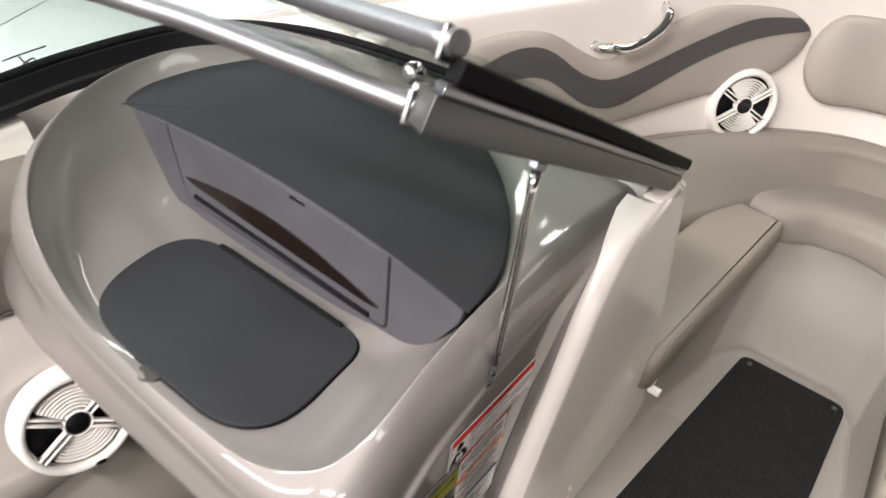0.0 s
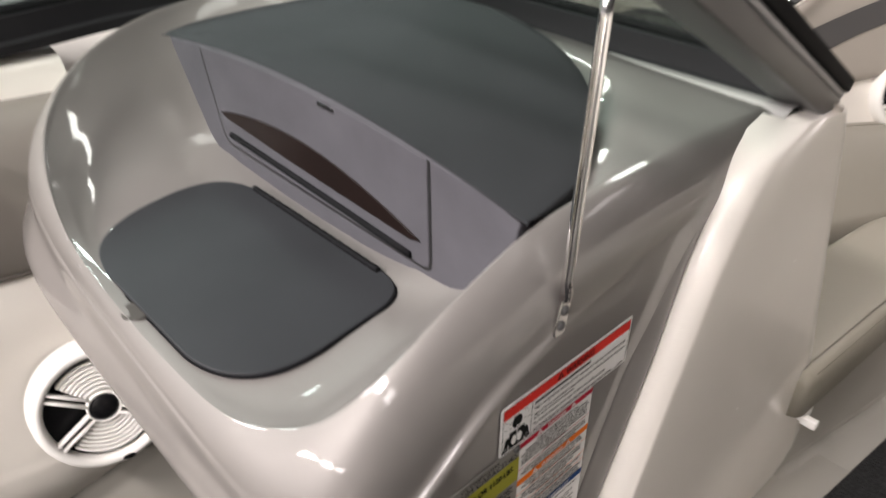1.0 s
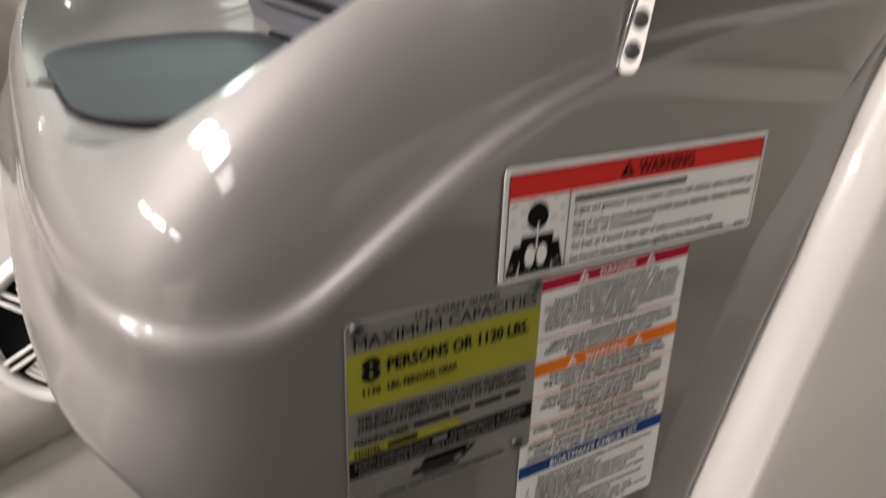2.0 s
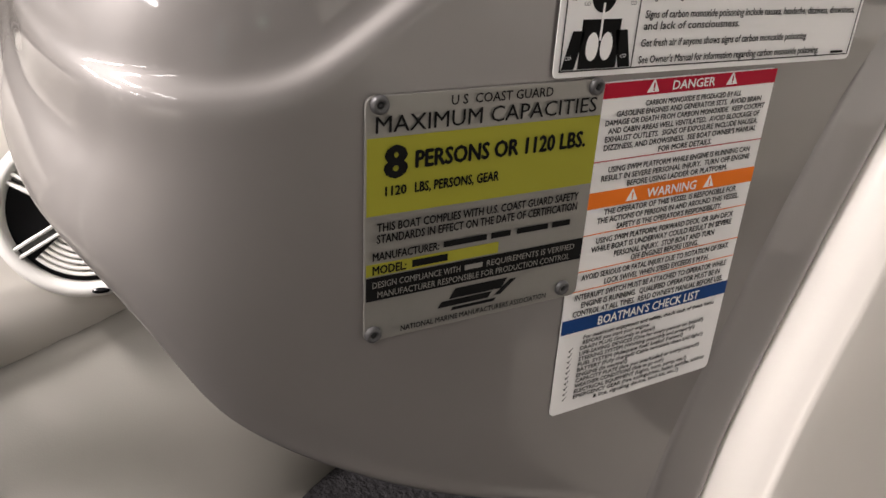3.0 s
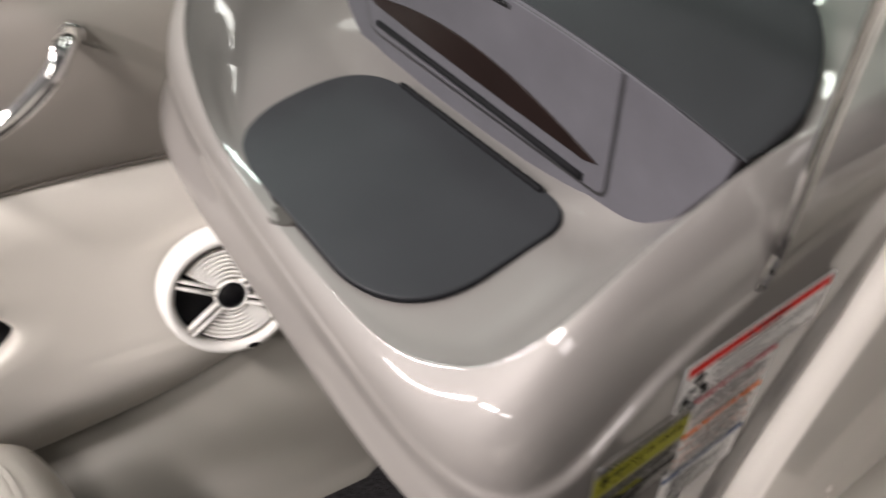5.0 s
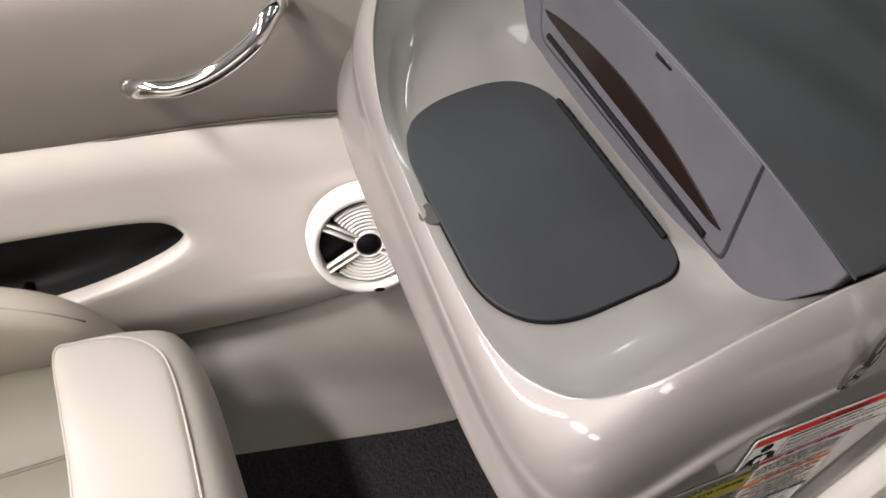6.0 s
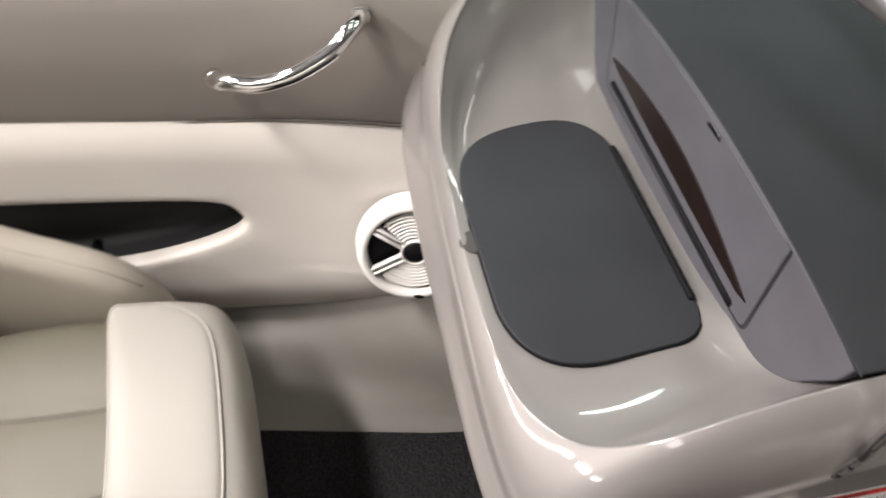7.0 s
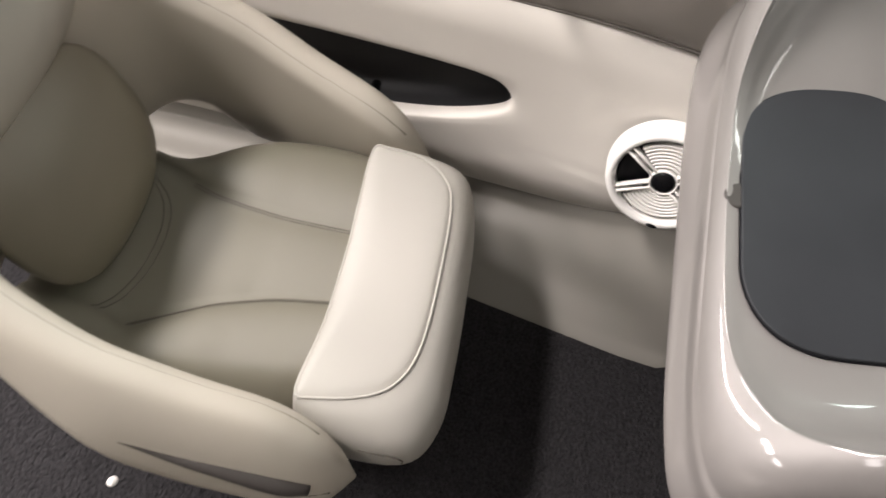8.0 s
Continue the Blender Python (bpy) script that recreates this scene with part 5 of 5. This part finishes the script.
for k, s in enumerate(PS[1:]):
    c, hw = wave(s, MID), float(np.interp(s, [0.22, 0.40, 0.47, 0.58, 0.66, 0.74], [0.030, 0.033, 0.035, 0.027, 0.025, 0.014]))
    a, b, tip = pad_span(s)
    lo, hi = min(max(c - hw, a + 0.002), b - 0.004), min(c + hw, b - 0.002)
    e, w = (0.02 if 0.23 < s else 0.004) * max(0.25, tip), (b - a) / 0.22
    zs = [a, a + 0.005 * w, a + 0.035 * w, (a + b) / 2, b - 0.035 * w, b - 0.005 * w, b]
    es = [-0.004, e * 0.7, e * 1.25, e * 1.5, e * 1.25, e * 0.7, -0.004]
    fine = catmull(np.array(list(zip(zs, es))), 6)
    rows.append([bow_wall(s, z, float(np.interp(z, fine[:, 0], fine[:, 1])) + 0.0025) for z in np.linspace(lo, hi, 9)])
part("stripe", net(np.array(rows), 1, 2), STRIPE, pad, "wavy dark grey vinyl stripe")
pa, pb = Vector(bow_wall(0.424, 0.836, 0.0)), Vector(bow_wall(0.528, 0.910, 0.0))
grab_handle("grab_handle", pa, pb, (0.045, -0.02, 0.0), 0.0125, "polished steel grab handle above the bow pad", (0, 0, -0.018))
speaker_at(bow_wall(0.672, 0.664, 0.032), (0.74, -0.66, 0.14), "round white loudspeaker on the bow's cream wall")

# backrest pad forward and to starboard
fore = thing("bow_seat_back", (0.3, 1.8, 0.7), "large cream vinyl backrest round the bow", "backrest")
rows = []
LEAD = [(0.757 + 0.05 * (1 - math.cos(q)), math.sin(q)) for q in np.linspace(0.05, math.pi / 2, 10)]
PORT = LEAD + [(s, 1.0) for s in np.linspace(0.84, 1.0, 8)]
for s, g, side in [(s, g, -1) for s, g in PORT] + [(s, 1.0, 1) for s in np.linspace(1.0, 0.45, 26)[1:]]:
    e = 0.045 * g
    zc, hh = 0.785, 0.115 * g
    rows.append([bow_wall(s, zc - hh, -0.004, side), bow_wall(s, zc - hh * 0.95, e * 0.6, side), bow_wall(s, zc - hh * 0.6, e, side), bow_wall(s, zc, e * 1.15, side), bow_wall(s, zc + hh * 0.6, e, side), bow_wall(s, zc + hh * 0.95, e * 0.6, side), bow_wall(s, zc + hh, -0.004, side)])
part("padding", net(np.array(rows), 1, 3), BEIGE, fore)
part("seam", tube([r[1] for r in rows[1:-1]], 0.0009, n=2, sides=6), BOWSEAM, fore)

# lower bolster behind the bow cushions
bol = thing("bow_bolster", (-0.1, 1.5, 0.45), "cream vinyl bolster behind the bow cushions", "bolster")
rows = []
for k, s in enumerate(list(np.linspace(0.30, 1.0, 26)) + list(np.linspace(1.0, 0.30, 26)[1:])):
    side = -1 if k < 26 else 1
    d = np.interp(s, [0.3, 0.45, 0.6, 0.72, 0.85, 1.0], [0.17, 0.185, 0.165, 0.120, 0.07, 0.06])
    rows.append([bow_wall(s, 0.585, -0.01, side), bow_wall(s, 0.594, 0.03, side), bow_wall(s, 0.580, 0.07, side), bow_wall(s, 0.545, 0.03 + d * 0.5, side), bow_wall(s, 0.475, d * 0.94, side), bow_wall(s, 0.445, d, side), bow_wall(s, 0.37, d, side)])
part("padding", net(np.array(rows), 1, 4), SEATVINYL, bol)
part("seam", tube([r[1] for r in rows[2:-2]], 0.0009, n=2, sides=6), BOWSEAM, bol)

# seat box and cushions
def cushion_bm(outline, z0, z1, r):
    b = outline_bm(outline, z1 - z0, r, 5)
    b.transform(Matrix.Translation((0, 0, z0)))
    return b


P_OUT = rounded([(0.066, 0.735), (0.106, 1.46), (-0.066, 1.476), (-0.105, 1.05), (-0.105, 0.735)], [0.025, 0.02, 0.02, 0.2, 0.03], 6)
port_cushion = thing("bow_cushion", (0.0, 1.0, 0.36), "khaki vinyl cushion on the bow's port seat", "cushion", "bow seat cushions")
part("cushion", cushion_bm(P_OUT, 0.365, 0.452, 0.022), BOWVINYL, port_cushion)
part("seam", tube([(0.064 + 0.040 * k, 0.76 + 0.68 * k, 0.4475) for k in (0, 0.5, 1)], 0.0006, n=6, sides=6), BOWSEAM, port_cushion)
sc = copy_thing(port_cushion, Matrix.Translation(port_cushion.location))
for o in sc.children:
    o.data = o.data.copy()
    o.data.transform(Matrix.Translation((2 * CX, 0, 0)) @ Matrix.Diagonal((-1, 1, 1, 1)))
    o.data.flip_normals()
sc["label"] = "khaki vinyl cushion on the bow's starboard seat"
f_cushion = thing("bow_cushion", (CX, 1.6, 0.36), "khaki vinyl cushion across the bow's forward seat", "cushion", "bow seat cushions")
rows = []
for x in np.linspace(-0.10, 2 * CX + 0.10, 31):
    q = min(x, 2 * CX - x)
    f = float(np.interp(q, [-0.10, -0.05, 0.085, 0.12, 0.17, CX], [1.49, 1.482, 1.468, 1.485, 1.53, 1.555]))
    rows.append([(x, f + a, z) for a, z in ((0.012, 0.365), (0.0, 0.385), (0.0, 0.425), (0.010, 0.452), (0.035, 0.466), (0.10, 0.470))] + [(x, 1.80, 0.468), (x, 1.80, 0.37)])
part("cushion", net(np.array(rows), 1, 3), SEATVINYL, f_cushion)
clip = thing("cushion_clip", (0.05, 0.81, 0.34), "small white plastic clip under the bow cushion", "clip")
part("clip", merge(box((0.062, 0.782, 0.352), (0.012, 0.03, 0.024), 0.003), box((0.075, 0.772, 0.345), (0.026, 0.014, 0.016), 0.003)), SPKWHITE, clip)

# footwell between the seats
FW = [(0.046, 0.78), (0.105, 1.15), (0.16, 1.235), (2 * CX - 0.16, 1.235), (2 * CX - 0.105, 1.15), (2 * CX - 0.046, 0.78)]
inner = rounded(FW, [0.0, 0.05, 0.05, 0.05, 0.05, 0.0], 6)
rows = []
for x, y in inner:
    fx = 1 if x > CX else -1
    fy = 1 if y > 1.1 else 0
    dx = 0.012 * fx
    rows.append([(CX, min(y, 1.15), 0.192), (x - 0.02 * fx, y - 0.02 * fy, 0.192), (x - 0.004 * fx, y - 0.004 * fy, 0.197), (x + dx * 0.2, y + 0.012 * fy, 0.215), (x + dx, y + 0.24 * fy, 0.33), (x + dx * 1.4, y + 0.30 * fy, 0.366), (x + dx * 3, y + 0.33 * fy, 0.372), (x + 0.25 * fx, y + 0.45 * fy, 0.372)])
bm = net(np.array(rows), 1, 3)
solid("floor_bow", bm, FOOTWELL, "cream moulded footwell of the bow", "footwell", kind="structure")
solid("step", box((CX, 0.69, 0.096), (0.52, 0.42, 0.192), 0.012), FOOTWELL, "cream moulded step up to the bow", "step", kind="structure")
bm = outline_bm(rounded([(0.110, 0.535), (2 * CX - 0.128, 0.535), (2 * CX - 0.132, 1.20), (0.172, 1.20)], [0.02, 0.02, 0.03, 0.03], 5), 0.008, 0.003)
bm.transform(Matrix.Translation((0, 0, 0.194)))
mat_ob = thing("bow_mat", (CX, 0.85, 0.194), "dark grey snap-in carpet mat in the bow footwell", "mat")
part("mat_sheet", bm, MAT, mat_ob)
for x, y in ((0.195, 1.175), (2 * CX - 0.155, 1.175)):
    bm = lathe([(0, 0.0045), (0.004, 0.004), (0.006, 0.002), (0.0065, 0)], 18)
    bm.transform(Matrix.Translation((x, y, 0.202)))
    part("snap", bm, DARKGREY, mat_ob)
cleat = thing("deck_vent", (-0.56, 0.55, 0.935), "small white plastic fitting on the foredeck", "deck fitting")
part("body", box((-0.56, 0.55, 0.950), (0.060, 0.042, 0.034), 0.012, 4), SPKWHITE, cleat)

# snap stud on the cockpit floor
stud = thing("snap_stud", (-0.45, 0.02, 0.0), "small dark snap stud in the cockpit carpet", "stud")
bm = lathe([(0, 0.007), (0.004, 0.006), (0.009, 0.003), (0.011, 0.0)], 20)
bm.transform(Matrix.Translation((-0.45, 0.018, 0.0)))
part("cap", bm, DARKGREY, stud)

# ---- bucket seat ----
seat = thing("bucket_seat", (-0.36, -0.78, 0.0), "cream vinyl swivel bucket seat beside the console", "seat")
SX = -0.372  # its middle line


# front bolster: a cushion with a stitched line round its top
TOPLINE = np.array([(-0.600, -0.572), (-0.610, -0.545), (-0.602, -0.480), (-0.567, -0.434), (-0.513, -0.415), (-0.394, -0.407), (-0.266, -0.407), (-0.199, -0.425), (-0.162, -0.467), (-0.141, -0.545), (-0.150, -0.570), (-0.260, -0.560), (-0.390, -0.561), (-0.500, -0.568)])
SKIRT = np.array([(-0.606, -0.578), (-0.630, -0.555), (-0.640, -0.470), (-0.622, -0.402), (-0.530, -0.370), (-0.394, -0.358), (-0.266, -0.352), (-0.168, -0.356), (-0.108, -0.400), (-0.102, -0.530), (-0.142, -0.577), (-0.260, -0.567), (-0.390, -0.567), (-0.500, -0.574)])
MID = TOPLINE.mean(0)
rings = []
for way, k, z in ((TOPLINE, 0.0, 0.392), (TOPLINE, 0.55, 0.391), (TOPLINE, 0.88, 0.387), (TOPLINE, 1.0, 0.380), (0.45, 1.0, 0.367), (0.85, 1.0, 0.338), (SKIRT, 1.0, 0.30), (SKIRT, 0.985, 0.25), (SKIRT, 0.93, 0.215), (SKIRT, 0.8, 0.20), (SKIRT, 0.0, 0.20)):
    line2 = TOPLINE + (SKIRT - TOPLINE) * way if np.ndim(way) == 0 else way
    rings.append([(*(MID + (q - MID) * k), z) for q in line2])
bm = net(np.array(rings), 4, 5, closed_v=True)
bmesh.ops.recalc_face_normals(bm, faces=bm.faces)
front = part("front_bolster", bm, BOLSTER, seat, "cream front bolster, darkened to offset the top light")
pipe = catmull([(*q, 0.3812) for q in TOPLINE], 4, closed=True)
part("piping", tube([tuple(q) for q in pipe], 0.0021, n=1, sides=8, closed=True), BOLSTER, front, "stitched piping round the top")
part("end_seam", tube([(-0.150, -0.565, 0.372), (-0.118, -0.545, 0.33), (-0.102, -0.47, 0.318), (-0.104, -0.405, 0.305), (-0.108, -0.40, 0.27)], 0.0013, n=6, sides=6), SEAM, front, "stitched seam on the end")

# seat pan: a middle panel between two rounded lobes
PAN_Y = [-0.545, -0.60, -0.664, -0.742, -0.812, -0.86, -0.91, -1.03]
PAN_P = [-0.625, -0.640, -0.648, -0.640, -0.600, -0.552, -0.520, -0.510]
PAN_S = [-0.148, -0.136, -0.128, -0.122, -0.122, -0.125, -0.135, -0.150]
SEAM_P = [-0.445, -0.447, -0.451, -0.458, -0.468, -0.482, -0.50, -0.505]
SEAM_S = [-0.311, -0.306, -0.296, -0.270, -0.232, -0.205, -0.22, -0.23]


DENSE = [catmull(list(zip([-v for v in PAN_Y], row)), 8) for row in (PAN_P, SEAM_P, SEAM_S, PAN_S)]


def pan_lines(y):
    """Port edge, the two seams and the starboard edge at y."""
    return [float(np.interp(-y, c[:, 0], c[:, 1])) for c in DENSE]


def pan_z(x, y):
    """Height of the seat cushion."""
    p, a, b2, s = pan_lines(y)
    z = 0.352 - 0.016 * min(1.0, max(0.0, (-0.545 - y) / 0.15)) + 0.02 * min(1.0, max(0.0, (-0.84 - y) / 0.12)) ** 2
    if x < a:
        k = (a - x) / max(0.02, a - p)
        return z + 0.024 * math.sin(math.pi * min(1.0, k)) ** 0.7 - 0.012 * k - 0.03 * max(0, k - 0.8) / 0.2
    if x > b2:
        k = (x - b2) / max(0.02, s - b2)
        return z + 0.024 * math.sin(math.pi * min(1.0, k)) ** 0.7 - 0.012 * k - 0.03 * max(0, k - 0.8) / 0.2
    k = (x - a) / (b2 - a)
    return z + 0.007 * math.sin(math.pi * k) ** 0.6


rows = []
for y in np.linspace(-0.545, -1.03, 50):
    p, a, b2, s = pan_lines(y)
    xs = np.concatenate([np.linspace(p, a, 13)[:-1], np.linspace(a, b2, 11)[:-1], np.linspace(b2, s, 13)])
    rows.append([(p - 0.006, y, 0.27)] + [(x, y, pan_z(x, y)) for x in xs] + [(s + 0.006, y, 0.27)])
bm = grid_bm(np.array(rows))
part("seat_pan", bm, OLIVE, seat, "khaki vinyl seat cushion with stitched lobes, shade in its colour")
for row in (SEAM_P, SEAM_S):
    pts = []
    for x, y in catmull(list(zip(row[:6], PAN_Y[:6])), 4)[1:]:
        pts.append((x, y, pan_z(x, y) + 0.0004))
    part("seam", tube(pts, 0.0013, n=3, sides=6), SEAM, seat, "stitched seam")
    pts = [(x + (0.006 if row is SEAM_P else 0.005), y, pan_z(x + 0.006, y) + 0.0003) for x, y, z in pts]
    part("seam", tube(pts, 0.0009, n=3, sides=6), SEAM, seat, "stitched seam")
for d in (0.0, 0.012):
    pts = [(x, y + d, pan_z(x, y + d) + 0.0005) for x, y in catmull([(-0.470, -0.935), (-0.434, -0.897), (-0.382, -0.877), (-0.308, -0.875), (-0.247, -0.893), (-0.215, -0.920)], 5)]
    part("seam", tube(pts, 0.0011, n=1, sides=6), SEAM, seat, "curved seam below the lumbar cushion")

# wrap-round shell: arms that rise into the back
PATHN = [(-0.662, -0.48, 0.352), (-0.668, -0.575, 0.42), (-0.685, -0.70, 0.475), (-0.695, -0.83, 0.545), (-0.655, -0.97, 0.63), (-0.54, -1.06, 0.69), (SX, -1.095, 0.71)]
PATHF = PATHN + [(2 * SX - x + (0.006 - 0.036 * max(0.0, (-0.48 - y) / 0.40) if y > -0.9 else -0.03), y + (0.02 if y > -0.5 else 0), z + 0.012) for x, y, z in PATHN[-2::-1]]
PC = catmull(PATHF, 4)
rows = []
for k, p in enumerate(PC):
    t = PC[min(k + 1, len(PC) - 1)] - PC[max(k - 1, 0)]
    t /= np.linalg.norm(t)
    side = np.cross([0, 0, 1], t)
    side /= np.linalg.norm(side)
    out = side if np.dot(side[:2], np.array([SX, -0.8]) - p[:2]) < 0 else -side
    f = min(k, len(PC) - 1 - k) / (len(PC) / 2)
    end = (0.04, 0.56, 0.80, 0.93, 0.985, 1.0)[min(5, k, len(PC) - 1 - k)]
    half = 0.040 + 0.008 * f
    starboard = k > len(PC) / 2
    low = float(np.interp(f, [0, 0.17, 0.33, 0.5, 0.585, 0.67, 0.78, 1], [0.16, 0.21, 0.21, 0.17, 0.15, 0.17, 0.27, 0.44] if starboard else [0.16, 0.22, 0.27, 0.315, 0.265, 0.30, 0.38, 0.44]))
    fat = 1.05 + (0.7 * min(1.0, max(0.0, (p[1] + 0.90) / 0.12)) if starboard else 0.0)
    up = np.array([0, 0, 1.0])
    sec = [(-half * 0.9, -0.04), (-half * 0.75, -0.008), (-half * 0.2, 0.010), (half * 0.5, 0.004), (half * (0.55 + 0.4 * fat), -0.045), (half * fat, -low * 0.6), (half * (fat - 0.3), -low * 0.93), (0.0, -low), (-half * 0.6, -low * 0.9), (-half * 0.9, -low * 0.5)]
    mid = p + out * half * 0.2 - up * low * 0.40
    rows.append([mid + (p + out * a + up * b - mid) * end for a, b in sec])
bm = net(np.array(rows), 2, 4, closed_v=True)
bmesh.ops.holes_fill(bm, edges=[e for e in bm.edges if e.is_boundary])
for f in bm.faces:
    f.smooth = True
shell_ob = part("wrap_shell", bm, ARMVINYL, seat, "padded wrap-round arms and back")
for sgn in (0, 1):
    idx = range(2, 22) if sgn == 0 else range(len(rows) - 3, len(rows) - 23, -1)
    part("stitching", tube([tuple(rows[i][2] * 0.55 + rows[i][1] * 0.45 + np.array([0, 0, 0.0015])) for i in idx], 0.0015, n=2, sides=6), SEAM, shell_ob, "double stitching along the arm")

# backrest cushions inside the shell
def pillow(center, rx, rz, depth, tilt, yaw, mat, name, lab, power=2.6):
    """An oval cushion that stands up, its face forward."""
    rows = []
    for r in (0.0, 0.35, 0.65, 0.85, 0.96, 1.0, 0.97, 0.8):
        ring = []
        for a in np.linspace(0, 2 * math.pi, 40, endpoint=False):
            c, s = math.cos(a), math.sin(a)
            k = (abs(c) ** power + abs(s) ** power) ** (-1 / power)
            d = depth * (1 - r**2.5) if len(rows) < 6 else -0.02 * (len(rows) - 5)
            ring.append((c * k * rx * r, d, s * k * rz * r))
        rows.append(ring)
    b = grid_bm(np.array(rows), closed_v=True)
    bmesh.ops.recalc_face_normals(b, faces=b.faces)
    b.transform(pose(*center, tilt, 0, yaw))
    return part(name, b, mat, seat, lab)


pillow((SX + 0.010, -0.958, 0.508), 0.172, 0.150, 0.060, 20, 0, LUMBAR, "lumbar_cushion", "oval khaki lumbar cushion, shade put into its colour")
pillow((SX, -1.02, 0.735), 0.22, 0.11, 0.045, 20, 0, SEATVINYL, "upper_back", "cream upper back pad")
# base and pedestal
bm = outline_bm(rounded([(-0.57, -0.46), (-0.18, -0.46), (-0.19, -0.80), (-0.25, -0.98), (-0.49, -0.98), (-0.55, -0.80)], 0.08, 6), 0.10, 0.03)
bm.transform(Matrix.Translation((0, 0, 0.17)))
part("seat_base", bm, LINER, seat, "moulded seat base")
ped = part("pedestal", lathe([(0.045, 0.17), (0.045, 0.02), (0.06, 0.012), (0.15, 0.008), (0.165, 0.0)], 48), ALU, seat, "aluminium swivel pedestal")
ped.data.transform(Matrix.Translation((SX, -0.74, 0.002)))
n0 = len(rows)
# a solid tapered bar; the slot's shade is put into its dark colour
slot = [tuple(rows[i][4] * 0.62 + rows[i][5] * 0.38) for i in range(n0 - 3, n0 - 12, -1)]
part("side_slot", tube(slot, [0.010, 0.0150, 0.0155, 0.0140, 0.0120, 0.0095, 0.0070, 0.0045, 0.002], n=4, sides=12), material("recess_shade", (0.05, 0.044, 0.040), 0.6), shell_ob, "slot along the outer arm, its shade drawn as a dark bar")
part("arm_seam", tube([tuple(rows[i][4] * 0.3 + rows[i][5] * 0.7 + np.array([0.001, 0, 0])) for i in range(n0 - 2, n0 - 18, -1)], 0.0016, n=3, sides=6), SEAM, shell_ob, "seam below the slot")
bm = lathe([(0.0, 0.030), (0.006, 0.0285), (0.0095, 0.022), (0.0095, 0.014), (0.006, 0.006), (0.0045, 0.0)], 24)
bm.transform(pose(-0.036, -0.900, 0.002, 20, 25, 0))
knob = part("swivel_knob", bm, SPKWHITE, seat, "small white knob of the swivel lever")
bm = lathe([(0.0, 0.010), (0.028, 0.010), (0.036, 0.007), (0.038, 0.0)], 32)
bm.transform(Matrix.Translation((-0.018, -0.950, 0.001)))
part("floor_disc", bm, ALU, seat, "grey metal disc on the carpet")
